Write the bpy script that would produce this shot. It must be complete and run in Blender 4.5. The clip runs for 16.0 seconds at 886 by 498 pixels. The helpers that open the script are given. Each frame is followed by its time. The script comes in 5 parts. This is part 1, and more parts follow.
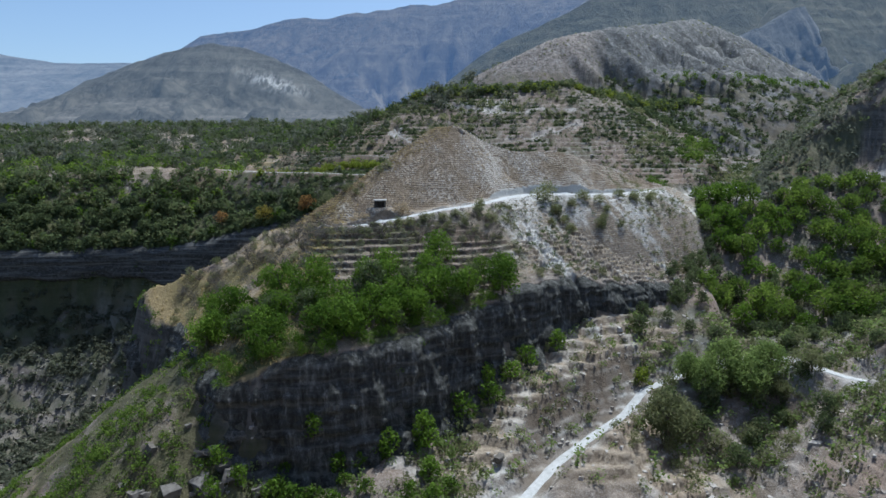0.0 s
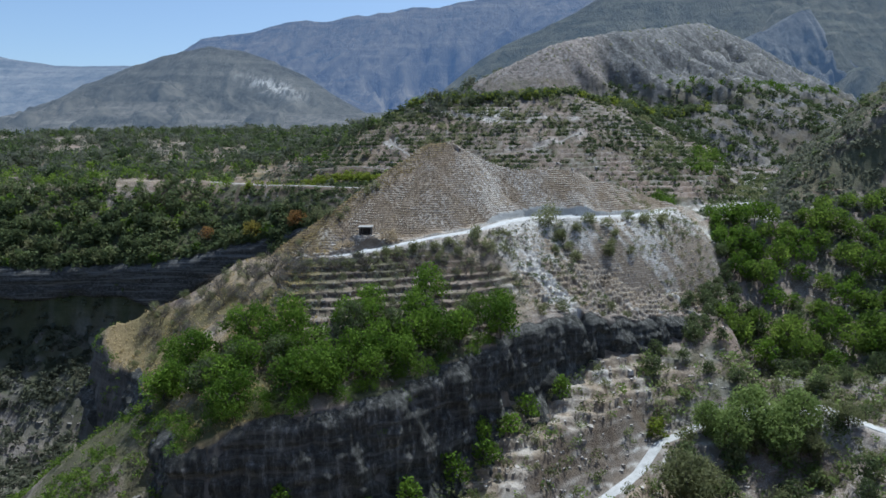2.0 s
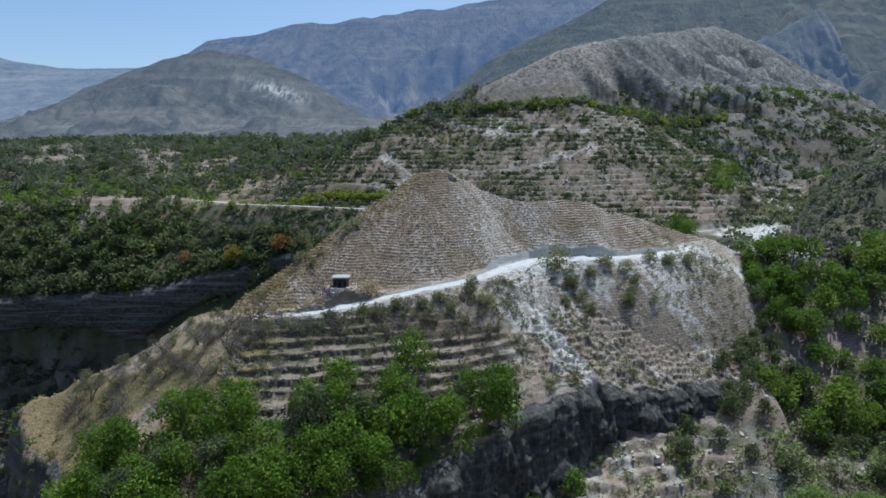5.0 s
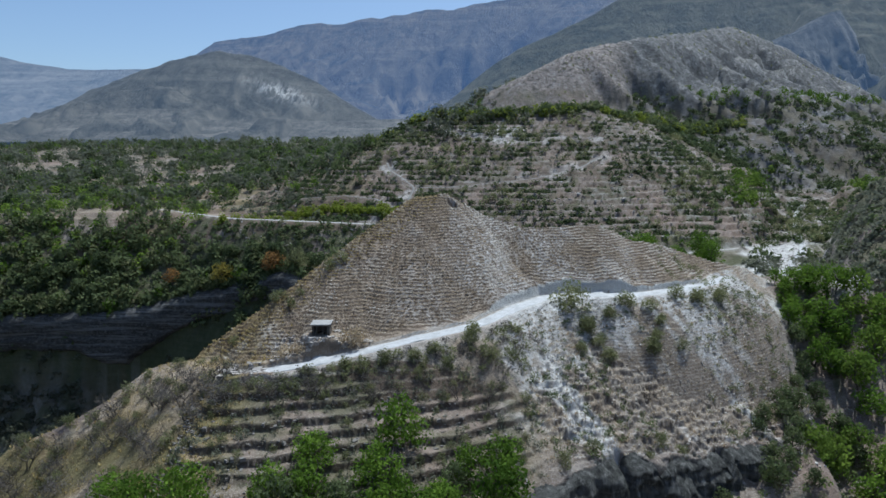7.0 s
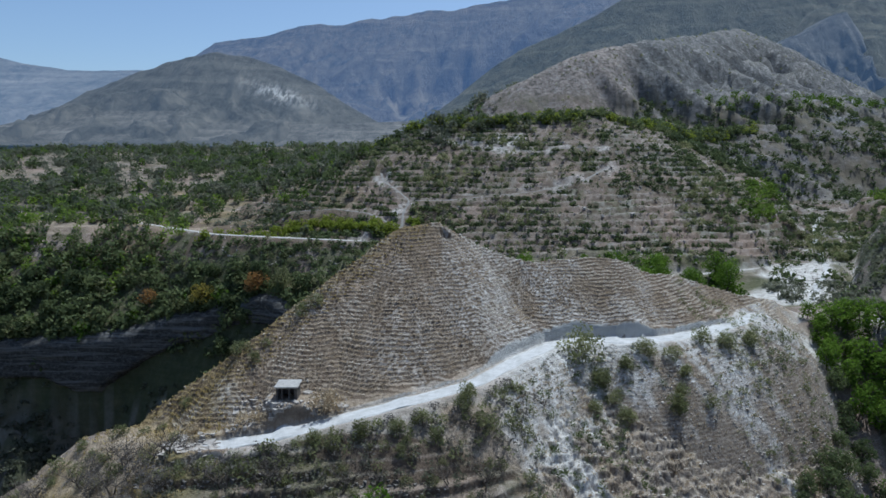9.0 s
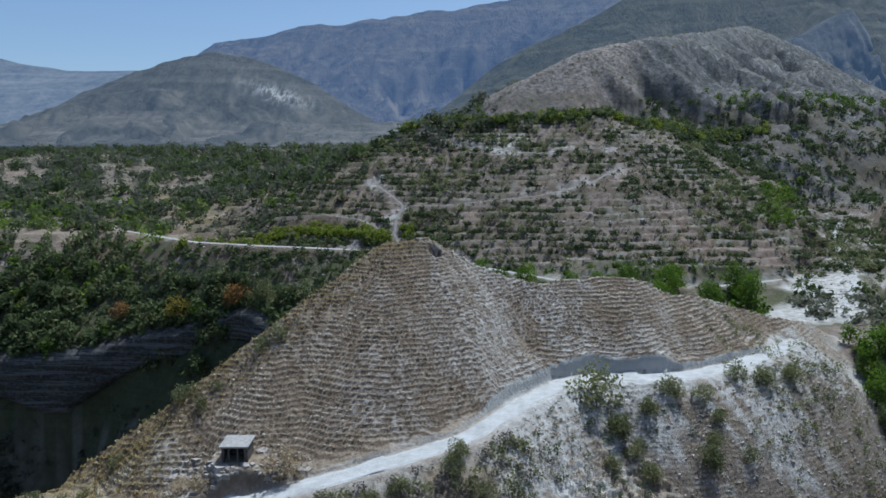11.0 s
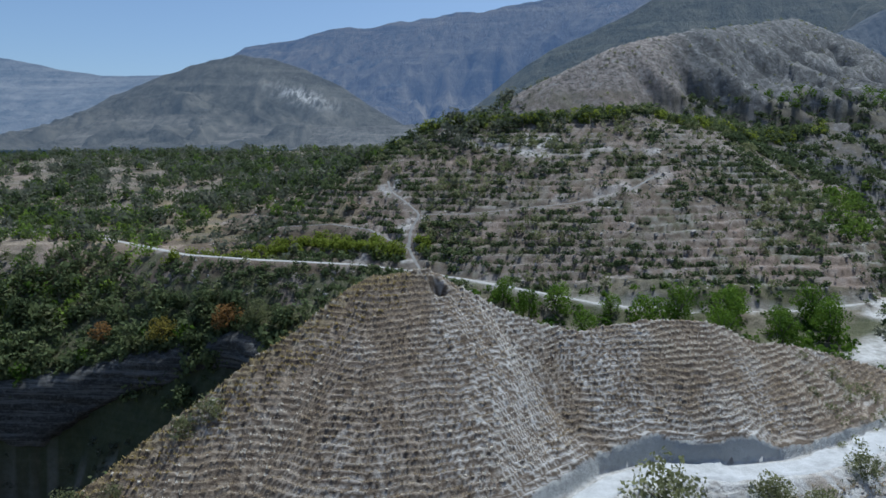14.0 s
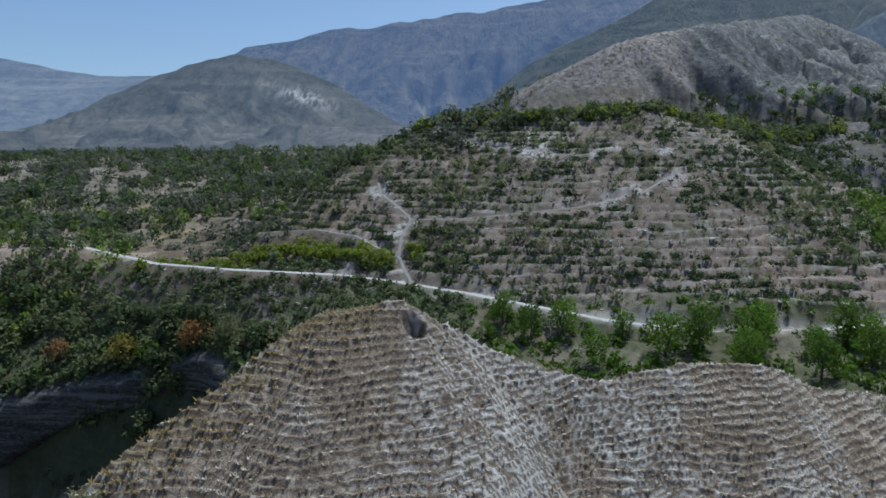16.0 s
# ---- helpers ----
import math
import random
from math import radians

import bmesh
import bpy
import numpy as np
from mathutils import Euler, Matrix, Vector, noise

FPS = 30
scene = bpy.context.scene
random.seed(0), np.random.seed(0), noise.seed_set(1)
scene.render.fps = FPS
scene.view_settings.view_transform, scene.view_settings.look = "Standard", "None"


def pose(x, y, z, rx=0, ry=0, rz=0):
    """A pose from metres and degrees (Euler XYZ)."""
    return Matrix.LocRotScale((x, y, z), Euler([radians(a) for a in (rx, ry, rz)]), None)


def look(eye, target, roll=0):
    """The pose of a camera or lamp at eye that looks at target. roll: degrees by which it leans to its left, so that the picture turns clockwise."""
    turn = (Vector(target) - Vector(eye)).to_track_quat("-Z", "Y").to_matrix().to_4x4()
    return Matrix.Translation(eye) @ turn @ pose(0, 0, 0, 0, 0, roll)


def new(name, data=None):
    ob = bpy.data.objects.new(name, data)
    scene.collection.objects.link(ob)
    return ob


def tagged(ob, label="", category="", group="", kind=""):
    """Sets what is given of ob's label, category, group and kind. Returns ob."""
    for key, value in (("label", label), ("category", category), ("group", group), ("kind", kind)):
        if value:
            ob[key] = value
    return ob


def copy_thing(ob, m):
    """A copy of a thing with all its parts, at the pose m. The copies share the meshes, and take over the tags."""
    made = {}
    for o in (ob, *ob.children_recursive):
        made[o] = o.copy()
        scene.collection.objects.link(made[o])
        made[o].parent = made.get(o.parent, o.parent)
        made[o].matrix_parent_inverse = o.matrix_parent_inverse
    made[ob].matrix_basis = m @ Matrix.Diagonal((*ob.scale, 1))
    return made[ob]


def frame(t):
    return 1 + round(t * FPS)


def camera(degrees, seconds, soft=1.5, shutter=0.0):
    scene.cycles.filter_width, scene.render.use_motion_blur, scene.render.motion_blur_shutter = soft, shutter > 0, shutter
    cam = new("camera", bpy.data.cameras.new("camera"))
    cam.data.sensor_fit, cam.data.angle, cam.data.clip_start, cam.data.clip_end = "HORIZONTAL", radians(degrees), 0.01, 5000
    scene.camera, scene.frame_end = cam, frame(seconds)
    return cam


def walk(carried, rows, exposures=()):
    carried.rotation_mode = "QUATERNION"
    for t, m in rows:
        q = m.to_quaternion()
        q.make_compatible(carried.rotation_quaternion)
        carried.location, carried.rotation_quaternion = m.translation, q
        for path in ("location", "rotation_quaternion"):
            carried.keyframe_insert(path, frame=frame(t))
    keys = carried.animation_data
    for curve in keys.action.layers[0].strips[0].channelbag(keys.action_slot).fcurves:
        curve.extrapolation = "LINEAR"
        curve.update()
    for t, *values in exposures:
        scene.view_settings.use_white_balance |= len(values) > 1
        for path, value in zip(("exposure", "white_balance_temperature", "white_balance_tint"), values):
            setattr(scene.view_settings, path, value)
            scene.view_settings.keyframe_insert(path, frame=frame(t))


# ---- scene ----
cam = camera(69.7, 16.0, soft=1.6)
EXPOSURE, KELVIN, TINT = -0.05, 5600, 4
METRES, EYE, TILT, LEAN, TURN = 110.0, 60.0, -8.5, 0.0, 0.0
ROWS = [
    (0.0, 0.0, 0.0, 0.0, 0.0, 0.0, 0.0),
    (0.5, 0.0028, 0.0245, 0.0106, 0.04, 0.05, -0.01),
    (1.0, 0.0072, 0.0521, 0.0235, 0.04, 0.12, -0.0),
    (1.5, 0.0112, 0.0764, 0.0347, 0.12, 0.16, -0.01),
    (2.0, 0.0157, 0.1049, 0.0477, 0.17, 0.19, -0.04),
    (2.5, 0.0196, 0.1301, 0.0588, 0.2, 0.21, -0.09),
    (3.0, 0.0231, 0.1557, 0.0703, 0.19, 0.22, -0.09),
    (3.5, 0.0267, 0.1835, 0.0827, 0.28, 0.28, -0.13),
    (4.0, 0.0303, 0.2113, 0.0953, 0.29, 0.32, -0.14),
    (6.5, 0.0469, 0.3583, 0.1598, 1.44, 0.3, -0.29),
    (7.0, 0.0498, 0.3885, 0.1721, 1.46, 0.32, -0.32),
    (7.5, 0.0522, 0.4185, 0.1851, 1.48, 0.37, -0.33),
    (8.0, 0.0544, 0.4476, 0.1975, 1.52, 0.37, -0.34),
    (8.5, 0.0564, 0.477, 0.2097, 1.55, 0.38, -0.35),
    (9.0, 0.0586, 0.5062, 0.2201, 1.55, 0.38, -0.38),
    (11.5, 0.0711, 0.657, 0.2471, 1.67, 0.44, -0.37),
    (12.0, 0.0734, 0.6886, 0.252, 1.68, 0.46, -0.38),
    (12.5, 0.0755, 0.7204, 0.2564, 1.69, 0.52, -0.38),
    (13.0, 0.0774, 0.7527, 0.2614, 2.07, 0.56, -0.42),
    (13.5, 0.0792, 0.7844, 0.2662, 3.26, 0.6, -0.55),
    (14.0, 0.0812, 0.8158, 0.271, 4.2, 0.65, -0.63),
    (14.5, 0.0825, 0.8483, 0.2753, 4.2, 0.7, -0.66),
    (15.0, 0.0837, 0.8801, 0.2797, 4.21, 0.72, -0.67),
    (15.5, 0.0848, 0.9129, 0.2839, 4.22, 0.74, -0.7),
    (16.0, 0.0858, 0.9445, 0.2879, 4.24, 0.76, -0.71),
]
walk(cam, [(t, pose(0, 0, EYE, TILT, LEAN, TURN) @ pose(METRES * x, METRES * y, METRES * z, 90 + pitch, roll, yaw)) for t, x, y, z, yaw, pitch, roll in ROWS],
     exposures=[(t, EXPOSURE + gain, KELVIN - cool, TINT) for t, gain, cool in ((0.0, 0.2, 0), (4.0, 0.18, 0), (7.0, 0.03, 40), (9.0, -0.06, 90), (12.5, -0.15, 120), (16.0, -0.11, 120))])

# ---- world and sun ----
SUN_EL, SUN_AZ = 65.0, 34.0            # degrees; azimuth turns from +y towards +x
world = bpy.data.worlds.new("world")
scene.world = world
world.use_nodes = True
wn, wl = world.node_tree.nodes, world.node_tree.links
sky = wn.new("ShaderNodeTexSky")
sky.sky_type = "NISHITA"
sky.sun_disc = False
sky.sun_elevation, sky.sun_rotation = radians(SUN_EL), radians(SUN_AZ)
sky.air_density, sky.dust_density, sky.ozone_density, sky.altitude = 1.0, 5.0, 0.7, 1500
wl.new(sky.outputs[0], wn["Background"].inputs[0])
wn["Background"].inputs[1].default_value = 0.124

sun = new("sun", bpy.data.lights.new("sun", "SUN"))
sun.data.energy, sun.data.angle, sun.data.color = 4.5, radians(0.5), (1.0, 0.95, 0.87)
a, e = radians(SUN_AZ), radians(SUN_EL)
sun.matrix_world = look(Vector((math.sin(a) * math.cos(e), math.cos(a) * math.cos(e), math.sin(e))) * 400, (0, 0, 0))
scene.view_settings.exposure = 0.0

# ---- noise and distances, on arrays ----


def hash2(ix, iy, seed):
    n = (ix.astype(np.int64) * 374761393 + iy.astype(np.int64) * 668265263 + seed * 974634777) & 0x7FFFFFFF
    n = ((n ^ (n >> 13)) * 1274126177) & 0x7FFFFFFF
    return ((n ^ (n >> 16)) & 0xFFFF) / 65535.0


def vnoise(x, y, seed=0):
    ix, iy = np.floor(x), np.floor(y)
    fx, fy = x - ix, y - iy
    fx, fy = fx * fx * (3 - 2 * fx), fy * fy * (3 - 2 * fy)
    a0, a1 = hash2(ix, iy, seed), hash2(ix + 1, iy, seed)
    b0, b1 = hash2(ix, iy + 1, seed), hash2(ix + 1, iy + 1, seed)
    return (a0 + (a1 - a0) * fx) * (1 - fy) + (b0 + (b1 - b0) * fx) * fy - 0.5


def fbm(x, y, octaves=4, seed=0, gain=0.5):
    total, amp = 0.0, 1.0
    for k in range(octaves):
        total = total + amp * vnoise(x * 2 ** k + 17.3 * k, y * 2 ** k - 9.1 * k, seed + k)
        amp *= gain
    return total


def sstep(lo, hi, v):
    t = np.clip((v - lo) / (hi - lo), 0, 1)
    return t * t * (3 - 2 * t)


def smax(p, q, r):
    h = np.clip(0.5 + 0.5 * (p - q) / r, 0, 1)
    return q + (p - q) * h + r * h * (1 - h)


def smin(p, q, r):
    return -smax(-p, -q, r)


def along(line, x, y):
    """Distance to a polyline of (x, y, z) and the line's height at the nearest point."""
    best, height = np.full(np.shape(x), 1e9), np.zeros(np.shape(x))
    for (x0, y0, z0), (x1, y1, z1) in zip(line, line[1:]):
        dx, dy = x1 - x0, y1 - y0
        t = np.clip(((x - x0) * dx + (y - y0) * dy) / (dx * dx + dy * dy), 0, 1)
        d = np.hypot(x - x0 - t * dx, y - y0 - t * dy)
        near = d < best
        best, height = np.where(near, d, best), np.where(near, z0 + t * (z1 - z0), height)
    return best, height


def roof(line, x, y, k, kback=None):
    """A ridge: the highest of its crest's heights less the slope times the distance. kback: the slope beyond the crest."""
    best = np.full(np.shape(x), -1e9)
    c = np.array(line)
    kk = k if kback is None else np.where((y > np.interp(x, c[:, 0], c[:, 1])) & (x > c[0, 0]) & (x < c[-1, 0]), kback, k)
    for (x0, y0, z0), (x1, y1, z1) in zip(line, line[1:]):
        dx, dy = x1 - x0, y1 - y0
        t = np.clip(((x - x0) * dx + (y - y0) * dy) / (dx * dx + dy * dy), 0, 1)
        d = np.hypot(x - x0 - t * dx, y - y0 - t * dy)
        best = np.maximum(best, z0 + t * (z1 - z0) - kk * d)
    return best


def inside(edge, x, y):
    """Signed distance to a closed outline of (x, y): positive inside."""
    d, odd = np.full(np.shape(x), 1e9), np.zeros(np.shape(x), bool)
    for (x0, y0), (x1, y1) in zip(edge, edge[1:] + edge[:1]):
        dx, dy = x1 - x0, y1 - y0
        t = np.clip(((x - x0) * dx + (y - y0) * dy) / (dx * dx + dy * dy), 0, 1)
        d = np.minimum(d, np.hypot(x - x0 - t * dx, y - y0 - t * dy))
        if dy:
            odd ^= ((y0 > y) != (y1 > y)) & (x < dx * (y - y0) / dy + x0)
    return np.where(odd, d, -d)


# ---- the lie of the land ----
CREST = [(-52.5, 114.5, 36.8), (-46, 118, 38.6), (-36, 125, 42.5), (-20, 131.8, 53.5), (-13, 138.5, 58.5), (-1.5, 148.5, 66.2), (3, 150.5, 66.5),
         (5.2, 150.8, 65.4), (9.2, 151.4, 63.1), (13.5, 151.5, 61.5), (17, 152, 60.8), (20, 153.8, 60.8), (25, 156.4, 60.9), (34, 158.8, 59.3), (38.5, 160.1, 58), (47, 163.6, 55.2), (53.8, 166.5, 53.3), (62, 171, 51)]
BLUFF = [(-53.5, 113), (-44, 104), (-35, 91), (-30, 83), (-20, 85), (-7, 89.5), (5.7, 100.5), (22, 115.5), (36, 122), (50, 130), (60, 139.5), (63, 148), (61, 158), (66, 170),
         (53, 165.5), (40, 160), (24, 155.5), (10, 151), (-1, 148), (-13, 138), (-20, 131), (-36, 124.5), (-47, 117)]
CANYON = [(-400, 130), (-180, 208), (-115, 221), (-75, 224), (-46, 223), (-26, 207), (0, 190), (40, 186), (75, 190), (98, 206), (122, 244), (160, 310), (500, 420), (500, -500), (-500, -500)]
HILL_ROAD = [(-21, 120, 45.8), (-13, 121, 46.8), (-8.7, 122.4, 47.6), (-0.5, 124.7, 49), (8.2, 129, 50), (14, 136, 50.8), (19, 141.3, 51.1), (23.5, 143.8, 51.1),
             (28.5, 143.6, 51), (35, 145.3, 50.9), (41.5, 149, 50.8), (48, 153.5, 50.9), (54, 159.5, 51.0)]
LOW_ROAD = [(6, 74, 11.5), (10.4, 80.3, 13), (16.9, 88.9, 14.5), (24, 95, 16.2), (29.7, 99, 17.7), (34.5, 104.4, 20), (46, 108.5, 22.5), (60, 106, 25), (65, 99, 24.2), (71, 96.5, 23.5), (82, 95, 25)]
FAR_ROAD = [(-190, 300, 57), (-140, 282, 55), (-122, 275.5, 54.4), (-104, 270, 54), (-67, 246, 53), (-47, 239.5, 53), (-23, 240.5, 52), (-10, 238.5, 51), (5.2, 235, 49.5), (19.5, 228.5, 48.3), (32, 226.5, 46.5),
            (50, 225, 45), (70, 227, 45.3), (86, 230, 46.4), (100, 232, 47.3)]
WADI = [(80, 200, 43.6), (88, 212, 45), (104, 235, 47.3), (113, 247, 48.7), (129, 270, 51.2), (142, 300, 54.5), (168, 345, 60), (206, 414, 68)]
PATH_UP = [(-7, 238.5, 50.8), (-11, 246.9, 55), (-11.3, 254.1, 59), (-9.7, 261.6, 62.2), (-14.3, 266.8, 65.2), (-19.5, 273.4, 68), (-21, 279, 70.5)]
PATH_WEST = [(-11, 246.9, 55), (-16.9, 250.1, 57), (-22.1, 254.6, 58.8), (-33.5, 261, 59.5), (-48, 263, 58.5)]
PATH_EAST = [(-9.7, 261.6, 62.2), (2.4, 259.5, 62.6), (16.5, 260.9, 63.9), (31, 263.3, 65.4), (46, 267.6, 68.4), (56.5, 277.5, 73)]
PATH_TOP = [(-7.5, 310, 87.5), (4.8, 298, 81), (23, 289.5, 78.6), (33.6, 287.5, 78.2), (41, 289, 79.2), (59, 289.8, 80)]
WADI_TRACK = [(86, 202, 44), (94, 214, 45.2), (104, 228, 46.8), (117, 258, 50), (128, 280, 52.5), (140, 298, 54.4)]
LANE = [(76, 163, 49.4), (85, 165, 51.3), (101, 165, 52.3), (114, 164, 53.2), (130, 162, 55)]
FAR_CREST = [(-62, 350, 75), (-28, 320, 79.5), (-17, 314, 85), (-6, 312, 89.5), (60, 312, 92), (100, 342, 87), (140, 372, 80), (220, 430, 84), (400, 560, 100)]
GREY_CREST = [(13, 380, 99), (38.8, 390, 114), (63, 400, 124), (86, 415, 132.5), (113, 425, 138.5), (154, 470, 149), (207, 540, 167), (254, 560, 155), (289, 560, 137), (328, 560, 121)]
NOSE = [(-80, 117, -12), (-68, 113, 3.5), (-60, 111, 11.5), (-50, 108.5, 21.5), (-42, 100.5, 28), (-35, 93, 31)]
HILL_AREA = [(-42, 119.5), (-28, 113), (-26, 104.5), (9, 104.5), (16, 110.5), (24, 116), (36, 121), (50, 129), (58, 139), (60, 150), (58, 160), (65, 173), (50, 169), (30, 162.5), (10, 156), (-4, 154), (-16, 143), (-23, 136), (-38, 128.5)]
ROADS = ((HILL_ROAD, 1.55, 6.0), (LOW_ROAD, 1.5, 0.8), (FAR_ROAD, 1.3, 1.4), (PATH_UP, 0.9, 1.4), (PATH_WEST, 0.7, 1.4), (PATH_EAST, 0.8, 1.4), (PATH_TOP, 0.8, 1.4), (LANE, 1.2, 3.0))


STEP = 0.4                             # height of the trodden steps on the pointed hill


def foot_slope(x):
    """The pointed hill's slope towards the track: its lower right-hand part is gentler."""
    return 0.82 - 0.16 * sstep(14, 27, x)


def knob_at(x, y):
    """The pointed hill as a ridge; beyond the track's line it falls away steeply."""
    return roof(CREST, x, y, foot_slope(x), 1.15) - 0.7 * np.maximum(0, along(CREST, x, y)[0] - 15) * sstep(12, 22, x)


def trodden(x, y, z):
    """The phase of the trodden steps, 0 to 1 from tread to tread."""
    q = z / STEP + fbm(x / 9, y / 9, 3, 31) * 1.5 + fbm(x / 1.7, y / 2.4, 2, 33) * 0.42 + fbm(x / 0.55, y / 1.2, 2, 34) * (0.22 + 0.16 * sstep(4, 10, x))
    return q - np.floor(q)


def height(x, y):
    n1 = fbm(x / 23, y / 23, 4, 3)
    n2 = fbm(x / 4.5, y / 4.5, 4, 11)
    # the valley with its axis, rising towards the right-hand slope and dropping into the canyon
    axis = np.where(y < 145, 44 + 0.8 * (y - 97), 82.4 + 0.08 * (y - 145))
    low = 19 + 0.4 * (np.minimum(y, 140) - 88) + 0.1 * np.maximum(0, y - 140) - 0.35 * np.clip(x - 10, 0, 34)
    side = np.maximum(0, x - axis)
    low = low + np.minimum((0.62 + 1.0 * sstep(125, 155, y)) * side, 44 + 0.05 * side) * (1 - sstep(225, 265, y)) + 0.2 * side * sstep(225, 265, y)
    low = low + 4.5 * sstep(125, 150, y) * sstep(52, 70, x) * sstep(215, 190, y)
    # the wooded valley floor, climbing to a walled lane, and the scrubby ridge beyond it
    floor = np.interp(y, [105, 125, 165, 180, 200, 240, 300], [23, 25, 49.5, 47, 44, 47.5, 53.5]) + 0.1 * np.clip(x - 72, -15, 40)
    ridge = 0.78 * np.maximum(0, x - 88 - 0.42 * (y - 185)) + 0.17 * np.maximum(0, y - 168) * sstep(235, 205, y) * sstep(84, 96, x - 0.4 * (y - 185))
    floor = floor + np.minimum(ridge, 46 + 0.05 * ridge) * sstep(165, 182, y) * (1 - 0.75 * sstep(225, 275, y)) + 0.5 * np.maximum(0, x - 112) * sstep(182, 165, y)
    low = low + (floor - low) * sstep(46, 62, x) * sstep(110, 124, y)
    low = low - 0.95 * np.maximum(0, -43 - 0.12 * (110 - y) - x)
    low = low - 1.7 * np.maximum(0, y - 112) * sstep(-22, -46, x - 0.45 * (y - 112))
    low = low - 0.9 * np.maximum(0, 106 - y) * sstep(-37, -52, x)
    rim = np.maximum(0, inside(CANYON, x, y))
    scree = 7 - 0.95 * rim - 34 * sstep(-108, -76, x) + np.abs(fbm(x / 13, y / 13, 4, 83)) * 9 - 3
    canyon = smax(-26 - 14 * sstep(-108, -76, x) + 0.5 * np.maximum(0, rim - 62), scree, 5)
    low = smax(low, canyon, 6) + n1 * 3.5 + sstep(2, 16, side) * (np.abs(fbm(x / 9, y / 9, 4, 81)) * 4.5 - 1) * (0.35 + 0.65 * sstep(175, 195, y))
    q = low / 1.15 + n2 * 0.25
    walls = 1.15 * (np.floor(q) + sstep(0.68, 0.95, q - np.floor(q)) - n2 * 0.25)
    low = low + n2 * 0.4
    low = low + (walls + n2 * 0.25 - low) * np.maximum(sstep(-0.25, 0.1, fbm(x / 14, y / 14, 3, 37)), sstep(-2, 4, x) * sstep(40, 34, x)) * sstep(-16, -6, x) * sstep(-2, 6, low) * sstep(215, 190, y)
    # the far side: plateau and terraced hill
    back = -inside(CANYON, x + fbm(x / 9, y / 9, 3, 5) * 1.6, y + fbm(x / 6, y / 6, 3, 6) * 1.2)
    plateau = 54 + 0.125 * (np.minimum(y, 480) - 262) + 0.02 * (y - 480) * (y > 480) - 0.02 * np.maximum(0, -150 - x)
    bank = np.where(x < -20, 27.0, 36.0 + 8 * sstep(50, 78, x)) + 0.88 * np.maximum(0, back - 1)
    field = 42 + 0.05 * (y - 190)
    plateau = plateau + (field - plateau) * sstep(-25, 12, x + 0.1 * (y - 240))
    far = smin(plateau, bank, 4)
    hill = np.maximum(roof(FAR_CREST[3:], x, y, 0.52, 0.1), roof(FAR_CREST[:4], x, y, 0.52, 0.5))
    far = smax(far, hill, 7) + n1 * 2.5 + n2 * 0.5
    far = smin(far, low + 200 * sstep(110, 60, x - 0.2 * (y - 190)) + 0.25 * np.maximum(0, y - 330), 5)
    step = 1.7
    worn = sstep(-0.35, 0.1, fbm(x / 17, y / 11, 3, 75) + 0.3 * sstep(70, 60, far))
    q = far / step + n1 * 0.45 + n2 * 0.3
    stepped = step * (np.floor(q) + sstep(0.7, 0.95, q - np.floor(q)) - n1 * 0.45 - n2 * 0.3)
    far = far + (stepped - far) * 0.92 * worn * (far > 44) * sstep(380, 330, y)
    z = low + (far - low) * sstep(-1.6, 1.2, back) * 1.0
    nose = roof(NOSE, x, y, 0.78, 1.25) + n1 * 1.5 + n2 * 1.0
    z = smax(z, nose, 1.5)
    # the bluff with its cliff
    jag = fbm(x / 5, y / 5, 4, 21) * 2.2 + np.abs(fbm(x / 2.2, y / 2.2, 3, 23)) * 0.8
    into = inside(BLUFF, x, y) + jag
    top = 44 + 0.45 * (y - 115) - 0.15 * (x + 5) - 0.22 * np.maximum(0, x - 12) - 0.6 * np.maximum(0, -22 - x)
    top = smin(top, np.clip(47.2 + 0.115 * (x + 20), 46, 50.6), 2) + n1 * 1.2 + n2 * 0.5
    orchard = sstep(-27, -21, x) * sstep(16, 11, x) * sstep(122, 120, y) * sstep(88, 96, y)
    q = top / 0.95 + n2 * 0.2
    top = top + (0.95 * (np.floor(q) + sstep(0.86, 0.97, q - np.floor(q)) - n2 * 0.2) + n2 * 0.12 - top) * 0.95 * orchard
    half_way = 0.45 * sstep(-40, -30, x)
    ledge = sstep(-2.3, -1.4, into) * half_way + sstep(-0.9, 0.2, into) * (1 - half_way)
    z = np.where(into > -3, np.maximum(z, z + (top - z) * ledge), z)
    apron = np.interp(x, [0, 12, 26, 36, 48, 58], [19, 25, 31.5, 31, 33.5, 36]) - 0.6 * np.maximum(0, -into - 1) + n1 * 2 + n2 * 0.6 - 60 * sstep(6, -2, x) - 60 * sstep(54, 62, x)
    z = np.where(into < -0.8, smax(z, apron, 1.5), z)
    below = sstep(12, 18, x) * sstep(-1, 2, into) * sstep(52, 49, z) * sstep(118, 122, y + 0.2 * x)
    z = z - below * (np.abs(fbm((x + 0.8 * y) / 4.0, (y - 0.8 * x) / 16, 3, 65)) * 2.0 + np.abs(fbm(x / 1.1, y / 1.1, 3, 67)) * 1.3 - 0.7)
    q = z / 2.0 + n1 * 0.6
    z = z + below * sstep(46, 40, z) * 0.25 * (2.0 * (np.floor(q) + sstep(0.55, 0.95, q - np.floor(q)) - n1 * 0.6) - z)
    q = z / 0.8 + fbm(x / 6, y / 6, 3, 71) * 1.6 + fbm(x / 1.2, y / 1.2, 2, 73) * 0.3
    z = z + below * (sstep(0.55, 0.97, q - np.floor(q)) - (q - np.floor(q))) * 0.8 * 0.9
